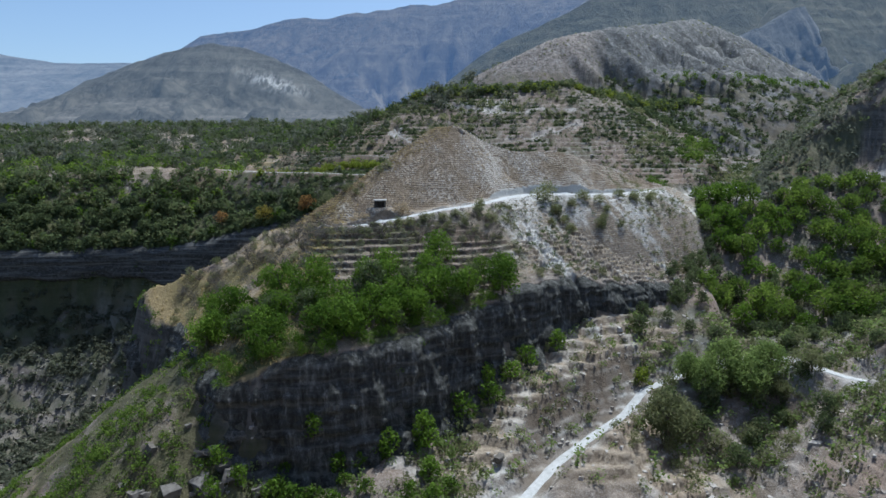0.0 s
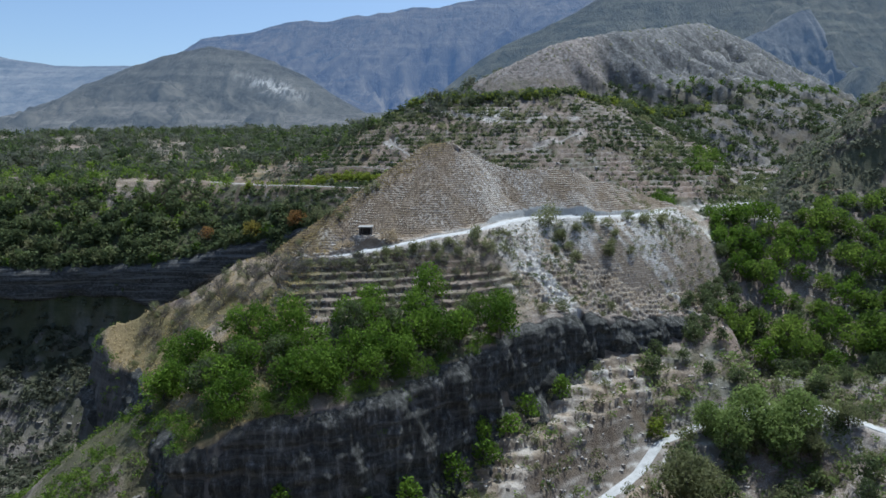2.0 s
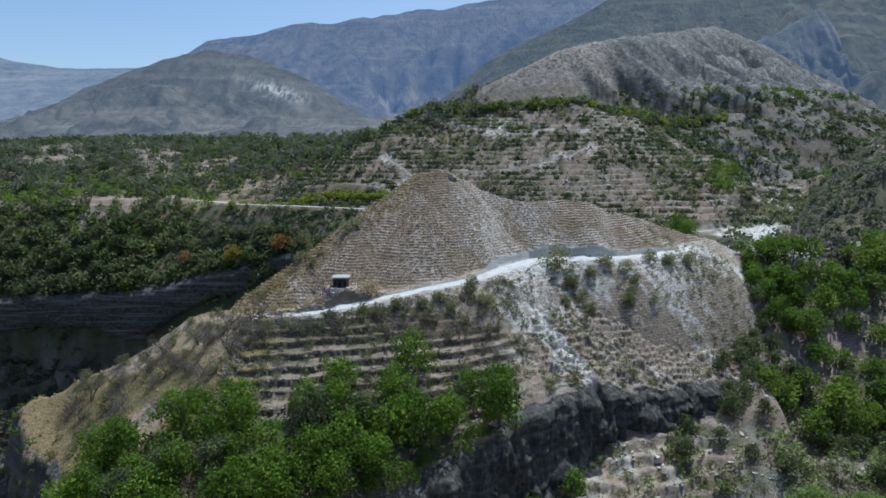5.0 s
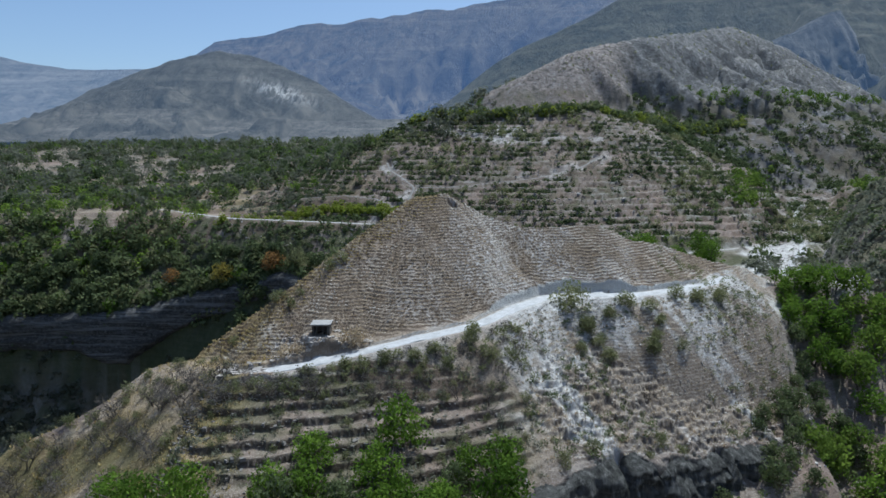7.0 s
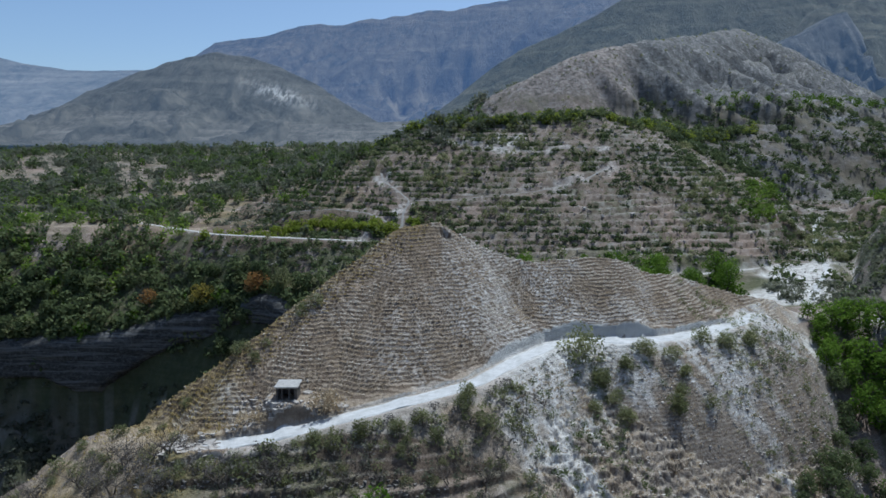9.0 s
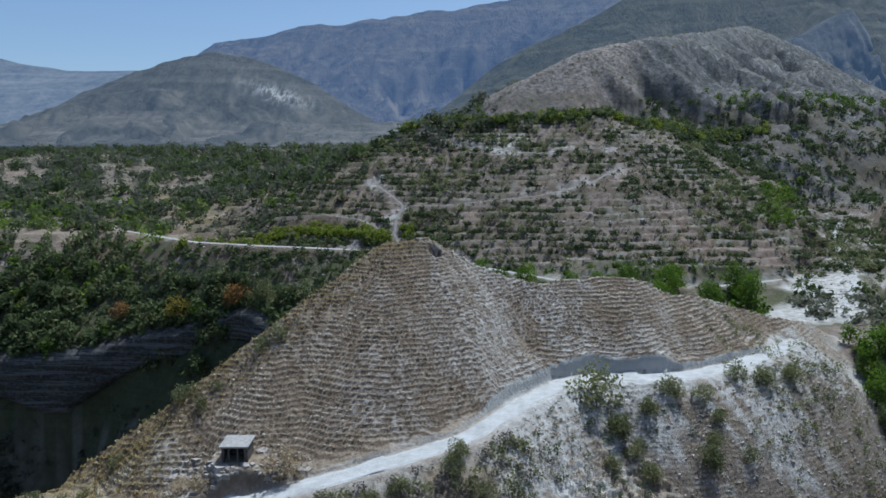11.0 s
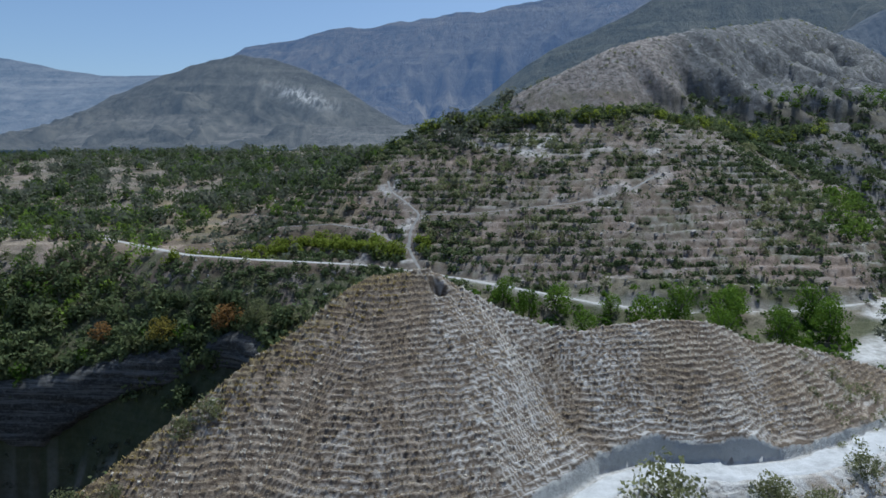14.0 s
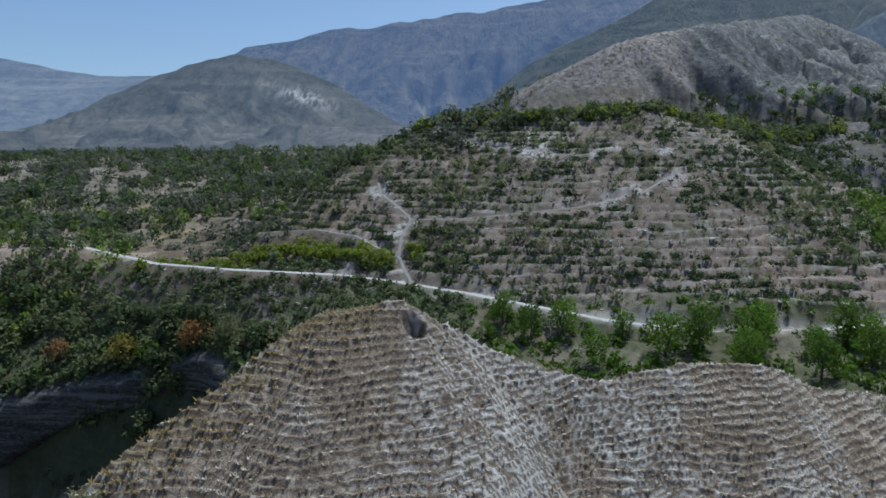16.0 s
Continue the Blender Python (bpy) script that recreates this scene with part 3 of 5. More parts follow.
    green = np.maximum(green, sstep(-0.25, 0.15, n) * 0.7 * (x < -36) * (into < -2) * (y < 130) * (y > 80))
    green = np.maximum(green, sstep(-0.15, 0.2, n) * 0.75 * (x > 40) * (y < 300) * (y > 112) * (into < -4))
    green = np.maximum(green, 0.5 * sstep(-0.3, 0.3, nn + n) * sstep(70, 100, x) * sstep(318, 332, y) * sstep(4, -3, z - 82 - 0.063 * (y - 55) + n * 8) * (y < 560))
    grey = sstep(-3, 3, roof(GREY_CREST, x, y, 0.62, 0.5) - 30 - z) * (y > 330)
    grey = np.maximum(grey, sstep(350, 400, y) * (x > -40)) * (1 - green)
    green = np.maximum(green, (0.6 + 0.35 * sstep(104, 98, y)) * sstep(-0.3 - 0.4 * sstep(106, 98, y), 0.1, n + 0.5 * nn) * sstep(-40, -33, x + 0.6 * (y - 92)) * sstep(16, 11, x) * sstep(122, 119, y) * sstep(80, 84, y) * (into > 0))
    green = np.maximum(green, 0.95 * sstep(-0.55, -0.05, n + nn * 0.8) * sstep(-4, -0.5, roof(NOSE, x, y, 0.78, 1.25) - z) * (z > -8) * (into < 0.5))
    green = np.maximum(green, 0.45 * sstep(-0.1, 0.3, n - nn) * (x < -44) * (z < 10) * (y < 230))
    chalk = np.maximum(chalk, 0.28 * sstep(0.0, 0.45, n + nn) * (x < -60) * (z < 12) * (y < 225) * (y > 120))
    grey = np.maximum(grey, 0.5 * (x < -44) * sstep(14, 6, z) * (y < 230) * (roof(NOSE, x, y, 0.78, 1.25) < z - 1.5))
    green = np.maximum(green, 0.9 * sstep(-0.9, -0.4, n + 0.9 * sstep(-52, -36, x) * sstep(36, 42, z) * (nn - 0.2)) * (x < 6) * (y > 200) * sstep(241, 236, y) * (z < 51.5))
    green = np.maximum(green, 0.5 * sstep(-0.05, 0.35, n - 0.3 * nn) * (y > 236) * (y < 332) * (x > -75))
    strips = (y > 240) * (y < 330) * sstep(-20, -34, x) * sstep(-150, -120, x)
    gold = np.maximum(gold, strips * 0.55 * sstep(0.0, 0.3, fbm(x / 16, y / 6, 3, 87)))
    dry = np.maximum(dry, strips * 0.5 * sstep(-0.1, 0.2, fbm(x / 12, y / 7, 3, 89)))
    riser = np.maximum(riser, strips * 0.55 * sstep(0.05, 0.3, fbm(x / 9, y / 5, 3, 95)))
    green = np.maximum(green, field * (0.5 + 0.4 * sstep(-0.2, 0.1, n)))
    green = np.maximum(green, 0.55 * sstep(-0.3, 0.2, n + 0.6 * nn) * ((y > 262) & (x < -50 - 0.2 * (y - 275)) & (y < 600)))
    n2 = fbm(x / 4.5, y / 4.5, 4, 11)
    fr = z / 1.3 + n2 * 0.3
    fr = fr - np.floor(fr)
    talus = sstep(-4, 3, x) * sstep(48, 38, x) * sstep(-1.2, -2.6, into) * sstep(124, 119, y) * sstep(78, 84, y)
    # talus step faces: their shade is painted in as dark brown
    riser = np.maximum(riser, 0.8 * talus * sstep(0.05, 0.15, fr) * sstep(0.97, 0.88, fr))
    dry = np.maximum(dry, 0.7 * talus)
    fr = (z - n2 * 0.12) / 0.95 + n2 * 0.2
    fr = fr - np.floor(fr)
    # cut bank left of the track's bend: brown soil plus its painted shadow
    riser = np.maximum(riser, 0.45 * sstep(0.25, 0.0, rz + 6.0 * cut + 0.1 * cut * cut - z) * (z > rz + 0.15) * (dr < 6) * sstep(0, -8, x))
    orchard = sstep(-26, -22, x) * sstep(15, 11, x) * (y < 121) * (y > 92) * (into > 1) * (z < rz - 0.3)
    riser = np.maximum(riser, 0.95 * orchard * sstep(0.08, 0.2, fr) * sstep(0.97, 0.88, fr))
    fr = z / 0.8 + fbm(x / 6, y / 6, 3, 71) * 1.6 + fbm(x / 1.2, y / 1.2, 2, 73) * 0.3
    fr = fr - np.floor(fr)
    # ledge faces of the chalk slope: shaded recesses put in as brown
    riser = np.maximum(riser, 0.5 * sstep(-0.2, 0.2, n + nn) * (into > 0) * sstep(12, 18, x) * (z < 49.3) * sstep(0.2, 0.4, fr) * sstep(0.97, 0.85, fr))
    n1 = fbm(x / 23, y / 23, 4, 3)
    fr = z / 1.7 + n1 * 0.45 + n2 * 0.3
    fr = fr - np.floor(fr)
    terraced = (y > 236) * (y < 332) * (z > 46) * (x > -75)
    riser = np.maximum(riser, 0.6 * terraced * sstep(-0.2, 0.3, nn - 0.3 * sstep(20, 95, x)))
    # far terrace walls: dark stone, with shade added to the colour
    riser = np.maximum(riser, 0.9 * terraced * sstep(-0.3, 0.05, n + 0.5 * nn + 0.3 * sstep(70, 60, z)) * sstep(0.02, 0.08, fr) * sstep(0.97, 0.9, fr))
    chalk = np.maximum(chalk, 0.22 * terraced * (x > -20) * sstep(-0.2, 0.2, nn) * ((fr < 0.02) | (fr > 0.96)))
    stony = sstep(-1, 4, z - 84 - 0.063 * (y - 55)) * (y > 335) * sstep(-40, 0, x)
    green, grey = green * (1 - 0.92 * stony), np.maximum(grey, 0.95 * stony)
    on_nose = sstep(-3, 0.5, roof(NOSE, x, y, 0.78, 1.25) - z) * (z > -8) * (into < 0.5)
    riser = np.maximum(riser, 0.45 * on_nose * sstep(-0.3, 0.2, nn + 0.5 * n))
    riser = np.maximum(riser, 0.4 * (x < -44) * sstep(14, 6, z) * (y < 230) * sstep(-0.2, 0.2, nn + n))
    gorge = sstep(70, 100, x) * sstep(318, 332, y) * sstep(4, -3, z - 82 - 0.063 * (y - 55) + n * 8) * (y < 560)
    grey = np.maximum(grey, 0.85 * gorge * (1 - green))
    riser = np.maximum(riser, gorge * 0.35 * sstep(-0.3, 0.2, nn + n))
    riser = riser * (1 - 0.65 * np.clip(chalk, 0, 1) * sstep(12, 18, x) * (into > 0) * (z < rz + 0.3))
    blush = (y > 330) * sstep(-0.35, 0.1, n + 1.2 * sstep(88, 66, x - 0.25 * (y - 380) + 8 * nn)) * sstep(110, 84, x)
    return dry, chalk, green, np.clip(grey, 0, 1), np.clip(gold, 0, 1), bank, riser, blush


for key, value in zip(COVERS, covers(gx, gy, gz)):
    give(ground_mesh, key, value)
ground_mesh.materials.append(GROUND)
ground = tagged(new("ground", ground_mesh), "dry rocky terraced land with cliffs, canyon and stony slopes", "ground", kind="structure")

# the pointed hill and the slope below it, in a finer sheet that lies on the ground
hx, hy = np.meshgrid(np.arange(-43, 66.5, 0.19), np.arange(104, 173.5, 0.135))
hz_ = height(hx, hy)
area = inside(HILL_AREA, hx, hy)
faces = grid_faces(hx.shape[1], hx.shape[0])
faces = faces[(area.ravel()[faces] > -0.1).all(1)]
used, faces = np.unique(faces, return_inverse=True)
hill_mesh = plain_mesh("ground_hill", np.stack([hx, hy, hz_ + 0.02], -1).reshape(-1, 3)[used], faces.reshape(-1, 4))
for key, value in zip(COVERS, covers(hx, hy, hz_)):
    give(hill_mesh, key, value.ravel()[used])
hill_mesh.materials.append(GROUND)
tagged(new("ground_hill", hill_mesh), "pointed dry hill with trodden contour steps above a chalk slope", "hill", kind="structure")


def ribbon(name, line, half, label, lift=0.06, mat=None):
    pts = []
    for (x0, y0, z0), (x1, y1, z1) in zip(line, line[1:]):
        n = max(2, int(math.hypot(x1 - x0, y1 - y0) / 0.6))
        pts += [(x0 + (x1 - x0) * i / n, y0 + (y1 - y0) * i / n) for i in range(n)]
    pts = np.array(pts + [line[-1][:2]])
    for _ in range(6):
        pts[1:-1] = 0.25 * pts[:-2] + 0.5 * pts[1:-1] + 0.25 * pts[2:]
    t = np.gradient(pts, axis=0)
    t /= np.linalg.norm(t, axis=1)[:, None]
    nrm = np.stack([-t[:, 1], t[:, 0]], -1)
    rows = []
    across = np.linspace(-1, 1, 9)
    for k, u in enumerate(across):
        wob = half * (1 + 0.7 * fbm(pts[:, 0] / 2.5 + 3.7 * (u > 0), pts[:, 1] / 2.5, 3, 61)) if abs(u) > 0.9 else half
        rows.append(pts + nrm * (u * wob)[..., None] if np.ndim(wob) else pts + nrm * (u * wob))
    xy = np.stack(rows, 1)
    z = height(xy[..., 0], xy[..., 1])
    z = z.mean(1, keepdims=True) * 0.7 + z * 0.3 + lift - 0.25 * (np.abs(across) > 0.99) + 0.03 * np.cos(across * 9)
    me = plain_mesh(name, np.concatenate([xy, z[..., None]], -1).reshape(-1, 3), grid_faces(9, len(pts)))
    me.materials.append(mat or ROAD)
    return tagged(new(name, me), label, "road", kind="structure")


ribbon("road_hill", HILL_ROAD, 1.4, "white chalk track cut along the foot of the hill")
ribbon("road_low", LOW_ROAD, 0.9, "white dusty track winding through the lower terraces")
ribbon("road_far", FAR_ROAD, 0.95, "pale dirt road crossing the plateau edge", mat=road_material("pale_dirt_road", 0.85))
ribbon("path_up", PATH_UP, 0.42, "pale footpath zigzagging up the terraced hill", mat=DIRT)
ribbon("path_west", PATH_WEST, 0.5, "pale footpath leading to the plateau fields", mat=DIRT)
ribbon("path_east", PATH_EAST, 0.5, "narrow pale footpath along a hillside terrace", mat=DIRT)
ribbon("path_top", PATH_TOP, 0.5, "narrow pale footpath below the crest trees", mat=DIRT)
ribbon("road_lane", LANE, 0.9, "pale lane above the valley orchard", mat=DIRT)
ribbon("road_wadi", WADI_TRACK, 1.0, "white track beside the dry stream bed")

# ---- cliff faces ----


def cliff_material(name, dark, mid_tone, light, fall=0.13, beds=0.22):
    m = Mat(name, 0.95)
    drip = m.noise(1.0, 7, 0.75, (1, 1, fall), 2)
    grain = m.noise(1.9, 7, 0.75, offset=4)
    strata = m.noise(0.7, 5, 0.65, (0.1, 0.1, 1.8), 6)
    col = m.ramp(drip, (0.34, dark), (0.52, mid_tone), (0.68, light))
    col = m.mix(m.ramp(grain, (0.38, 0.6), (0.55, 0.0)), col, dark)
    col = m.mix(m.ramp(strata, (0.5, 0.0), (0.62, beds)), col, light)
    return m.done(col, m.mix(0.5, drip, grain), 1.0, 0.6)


def curtain(name, line, mat, label, out=1.9, back=0.1, relief=0.8, seed=0, step=0.4, rows=52, foot=4.5, head=0.5, recess=0.0, flute=1.6, crack=1.3):
    """A rock wall along a line of (x, y); its outer side lies to the right of the line's direction."""
    pts = []
    for (x0, y0), (x1, y1) in zip(line, line[1:]):
        n = max(2, int(math.hypot(x1 - x0, y1 - y0) / step))
        pts += [(x0 + (x1 - x0) * i / n, y0 + (y1 - y0) * i / n) for i in range(n)]
    pts = np.array(pts + [line[-1]])
    for _ in range(30):
        pts[1:-1] = 0.25 * pts[:-2] + 0.5 * pts[1:-1] + 0.25 * pts[2:]
    t = np.gradient(pts, axis=0)
    t /= np.linalg.norm(t, axis=1)[:, None]
    nrm = np.stack([t[:, 1], -t[:, 0]], -1)
    u = np.arange(len(pts)) * step
    top_at, bottom_at = pts - nrm * head, pts + nrm * foot
    zt, zb = height(top_at[:, 0], top_at[:, 1]) - 0.15, height(bottom_at[:, 0], bottom_at[:, 1]) - 1.2
    v = np.linspace(0, 1, rows)
    uu, vv = np.meshgrid(u, v)
    z = zb[None] + (zt - zb)[None] * np.minimum(1, vv / 0.97) - 0.9 * sstep(1.0, 0.93, vv)
    lean = out + (1.2 - 2.0 * vv if not recess else 0) - 1.0 * vv + (back - out + (1.8 if not recess else 1.0)) * sstep(0.93, 1.0, vv)
    rough = np.abs(fbm(uu / 4.5 + 0.5 * vv, vv * 1.1, 3, seed + 1)) * 3.2 + np.abs(fbm(uu / crack, z / 4.0, 3, seed + 3)) * flute + fbm(uu / 14, z / 1.0, 2, seed + 5) * (0.8 if not recess else 3.0) + fbm(uu / (0.6 * crack), z / 0.8, 3, seed + 7) * 0.5
    o = lean + (rough - 1.2) * relief * sstep(1.0, 0.88, vv) + (2.2 * relief * sstep(0.3, 0.0, vv) if not recess else -recess * sstep(0.68, 0.62, vv + 0.08 * fbm(uu / 20, vv * 0, 2, seed + 9)))
    x, y = pts[None, :, 0] + nrm[None, :, 0] * o, pts[None, :, 1] + nrm[None, :, 1] * o
    me = plain_mesh(name, np.stack([x, y, z], -1).reshape(-1, 3), grid_faces(len(u), rows))
    me.materials.append(mat)
    return tagged(new(name, me), label, "cliff", kind="structure")


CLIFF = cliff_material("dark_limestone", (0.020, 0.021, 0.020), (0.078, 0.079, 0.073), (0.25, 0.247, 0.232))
WALL = cliff_material("canyon_limestone", (0.03, 0.03, 0.03), (0.085, 0.084, 0.08), (0.19, 0.187, 0.18), 1.4, 0.7)
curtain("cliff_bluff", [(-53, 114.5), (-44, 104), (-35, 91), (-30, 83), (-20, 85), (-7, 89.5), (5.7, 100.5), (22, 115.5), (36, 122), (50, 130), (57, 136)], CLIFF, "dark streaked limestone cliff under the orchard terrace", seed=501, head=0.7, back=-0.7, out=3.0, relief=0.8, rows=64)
curtain("cliff_canyon", [(-260, 179), (-180, 208), (-115, 221), (-75, 224), (-46, 223), (-26, 208)], WALL, "shaded limestone wall along the canyon rim", out=2.4, back=-1.5, relief=0.3, seed=521, step=0.9, rows=50, foot=8.0, head=1.5, recess=2.6, flute=1.2, crack=7.0)

# ---- distant mountains ----


def mountain(name, crest, foot, depth, mat, label, rough=30.0, seed=0, back=400.0, scar=None):
    """A range: crest of (x, y, z); its face runs down to the height foot over the given depth towards the viewer."""
    c = np.array(crest, float)
    s = np.concatenate([[0], np.cumsum(np.hypot(*np.diff(c[:, :2], axis=0).T))])
    u = np.linspace(0, s[-1], 260)
    cx, cy, cz = (np.interp(u, s, c[:, k]) for k in range(3))
    cz = cz + fbm(u / (s[-1] / 40), u * 0, 4, seed) * rough * 0.08
    v = np.concatenate([np.linspace(-1, 0, 12)[:-1], np.linspace(0, 1, 80)])
    uu, vv = np.meshgrid(u, v)
    vp = np.clip(vv, 0, 1)
    drop = vp ** 0.85
    uw = uu / s[-1] + 0.05 * fbm(uu / (s[-1] / 7), vv * 2.2, 4, seed + 21) + 0.012 * fbm(uu / (s[-1] / 30), vv * 7, 3, seed + 23)
    g = np.abs(fbm(uw * 8 + 0.6 * vv, vv * 1.6, 5, seed + 3)) * 2.0 + np.abs(fbm(uw * 34 + vv, vv * 4, 4, seed + 7)) * 0.8
    z = cz[None] + (foot - cz[None]) * drop - rough * g * sstep(0.0, 0.4, vp) * sstep(1.0, 0.8, vp)
    z = z + rough * 0.35 * fbm(uu / (s[-1] / 9), vv * 5, 4, seed + 11) * np.sin(vp * math.pi)
    z = np.where(vv < 0, cz[None] + (foot - cz[None]) * vv * vv, z)
    y = cy[None] - depth * vp - back * np.minimum(vv, 0)
    x = cx[None] + rough * 0.8 * fbm(uu / (s[-1] / 10), vv * 2, 3, seed + 13) * vp
    me = plain_mesh(name, np.stack([x, y, z], -1).reshape(-1, 3), grid_faces(len(u), len(v))[:, ::-1])
    me.materials.append(mat)
    if scar:
        give(me, "scar", 0.75 * np.exp(-((x - scar[0]) / scar[2]) ** 2 - ((z - scar[1] + 0.3 * (x - scar[0])) / scar[3]) ** 2))
    return tagged(new(name, me), label, "mountain", kind="structure")


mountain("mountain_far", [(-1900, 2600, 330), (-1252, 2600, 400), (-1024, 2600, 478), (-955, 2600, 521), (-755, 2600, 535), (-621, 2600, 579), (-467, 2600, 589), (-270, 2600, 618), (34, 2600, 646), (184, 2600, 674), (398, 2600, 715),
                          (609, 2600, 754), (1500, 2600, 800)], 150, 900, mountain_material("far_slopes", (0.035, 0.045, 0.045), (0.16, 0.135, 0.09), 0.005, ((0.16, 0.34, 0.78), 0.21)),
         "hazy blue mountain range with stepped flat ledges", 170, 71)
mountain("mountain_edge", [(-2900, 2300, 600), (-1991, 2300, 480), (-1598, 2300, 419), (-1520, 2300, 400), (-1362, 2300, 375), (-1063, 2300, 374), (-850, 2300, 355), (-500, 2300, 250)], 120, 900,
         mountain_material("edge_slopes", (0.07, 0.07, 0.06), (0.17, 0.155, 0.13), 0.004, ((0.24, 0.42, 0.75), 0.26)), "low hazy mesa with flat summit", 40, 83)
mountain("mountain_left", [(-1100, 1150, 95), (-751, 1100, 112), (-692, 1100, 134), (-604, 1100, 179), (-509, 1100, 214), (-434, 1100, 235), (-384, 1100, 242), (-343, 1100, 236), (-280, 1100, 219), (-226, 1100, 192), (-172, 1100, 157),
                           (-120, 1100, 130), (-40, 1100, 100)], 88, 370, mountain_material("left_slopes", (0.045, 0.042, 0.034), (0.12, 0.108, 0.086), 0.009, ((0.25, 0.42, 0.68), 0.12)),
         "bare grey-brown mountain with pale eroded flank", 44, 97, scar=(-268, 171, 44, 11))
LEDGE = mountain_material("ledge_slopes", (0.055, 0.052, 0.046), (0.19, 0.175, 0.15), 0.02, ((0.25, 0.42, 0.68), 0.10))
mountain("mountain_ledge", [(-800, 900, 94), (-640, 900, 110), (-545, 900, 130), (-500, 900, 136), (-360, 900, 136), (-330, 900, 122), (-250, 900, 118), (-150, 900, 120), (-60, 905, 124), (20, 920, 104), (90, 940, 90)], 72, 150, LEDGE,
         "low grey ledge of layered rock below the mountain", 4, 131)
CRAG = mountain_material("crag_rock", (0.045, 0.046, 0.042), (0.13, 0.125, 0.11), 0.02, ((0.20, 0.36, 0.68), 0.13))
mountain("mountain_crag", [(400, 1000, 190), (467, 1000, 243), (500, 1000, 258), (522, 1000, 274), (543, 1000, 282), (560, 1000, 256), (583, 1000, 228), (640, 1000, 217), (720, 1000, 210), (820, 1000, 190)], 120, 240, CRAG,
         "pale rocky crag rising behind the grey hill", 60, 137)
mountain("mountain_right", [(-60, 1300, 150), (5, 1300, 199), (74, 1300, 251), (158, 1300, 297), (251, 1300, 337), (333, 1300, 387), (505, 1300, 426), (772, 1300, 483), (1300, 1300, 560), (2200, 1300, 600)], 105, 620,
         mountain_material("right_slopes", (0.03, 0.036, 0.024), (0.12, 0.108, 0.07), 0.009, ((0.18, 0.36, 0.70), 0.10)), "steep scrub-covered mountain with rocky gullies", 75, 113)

# ---- plants ----
rng = np.random.default_rng(7)


def tube(p, q, r0, r1, sides=6):
    p, q = np.array(p, float), np.array(q, float)
    w = (q - p) / np.linalg.norm(q - p)
    u = np.cross(w, (0.3, 0.9, 0.2))
    u /= np.linalg.norm(u)
    v = np.cross(w, u)
    a = np.arange(sides) * 2 * math.pi / sides
    ring = np.cos(a)[:, None] * u + np.sin(a)[:, None] * v
    co = np.concatenate([p + ring * r0, q + ring * r1])
    i = np.arange(sides)
    j = (i + 1) % sides
    return co, np.stack([i, j, j + sides, i + sides], -1)


def merged(pieces):
    co, fa, n = [], [], 0
    for c, f in pieces:
        co.append(c), fa.append(f + n)
        n += len(c)
    return np.concatenate(co), np.concatenate(fa)


def leaves(blobs, per, size, r, flat=0.0):
    """Leaf sprays set in shells round the blobs (x, y, z, radius): corners, faces and a tint for each corner."""
    co, tint = [], []
    for bx, by, bz, br in blobs:
        n = max(4, int(per * br * br))
        d = r.normal(size=(n, 3))
        d /= np.linalg.norm(d, axis=1)[:, None]
        pos = np.array([bx, by, bz]) + d * (br * r.uniform(0.55, 1.08, (n, 1))) * (1, 1, 0.85)
        nrm = d + r.normal(size=(n, 3)) * 0.55 + (0, 0, flat)
        nrm /= np.linalg.norm(nrm, axis=1)[:, None]
        u = np.cross(nrm, r.normal(size=(n, 3)))
        u /= np.linalg.norm(u, axis=1)[:, None]
        v = np.cross(nrm, u)
        s = size * r.uniform(0.6, 1.35, (n, 1))
        co.append(np.stack([pos - u * s, pos - v * s * 0.55 + nrm * s * 0.15, pos + u * s, pos + v * s * 0.55 + nrm * s * 0.15], 1).reshape(-1, 3))
        tint.append(np.repeat(np.full(n, r.uniform()), 4))
    co = np.concatenate(co)
    return co, np.arange(len(co)).reshape(-1, 4), np.concatenate(tint)


def crown_blobs(r, n, rx, rz, z0, br):
    out = []
    for k in range(n):
        a, h = k * 2.4 + r.uniform(-0.5, 0.5), (k + 0.5) / n
        rad = rx * math.sqrt(max(0.05, 1 - (2 * h - 0.75) ** 2 / 1.6)) * r.uniform(0.35, 1.0)
        out.append((rad * math.cos(a), rad * math.sin(a), z0 + h * rz, br * r.uniform(0.65, 1.2)))
    return out


def wood(r, tall, thick, spread, limbs, base=0.45, twigs=0):
    lean = r.normal(size=2) * 0.08 * tall
    fork = np.array([lean[0], lean[1], tall * base])
    pieces = [tube((0, 0, -0.4), fork, thick, thick * 0.7)]
    for k in range(limbs):
        a = k * 2 * math.pi / limbs + r.uniform(-0.4, 0.4)
        mid = fork + np.array([math.cos(a) * spread * 0.45, math.sin(a) * spread * 0.45, tall * r.uniform(0.15, 0.28)])
        end = fork + np.array([math.cos(a) * spread, math.sin(a) * spread, tall * r.uniform(0.35, 0.55)])
        pieces += [tube(fork, mid, thick * 0.55, thick * 0.35, 5), tube(mid, end, thick * 0.35, thick * 0.1, 5)]
        for _ in range(twigs):
            d = r.normal(size=3) * spread * 0.35
            o = mid + (end - mid) * r.uniform(0.1, 0.95)
            pieces.append(tube(o, o + d + (0, 0, spread * 0.35), thick * 0.16, thick * 0.05, 3))
    return merged(pieces)


def mesh_of(name, co, faces, mat, tint=None, smooth=True):
    me = plain_mesh(name, co, faces, smooth)
    if tint is not None:
        give(me, "tint", tint)
    me.materials.append(mat)
    return me


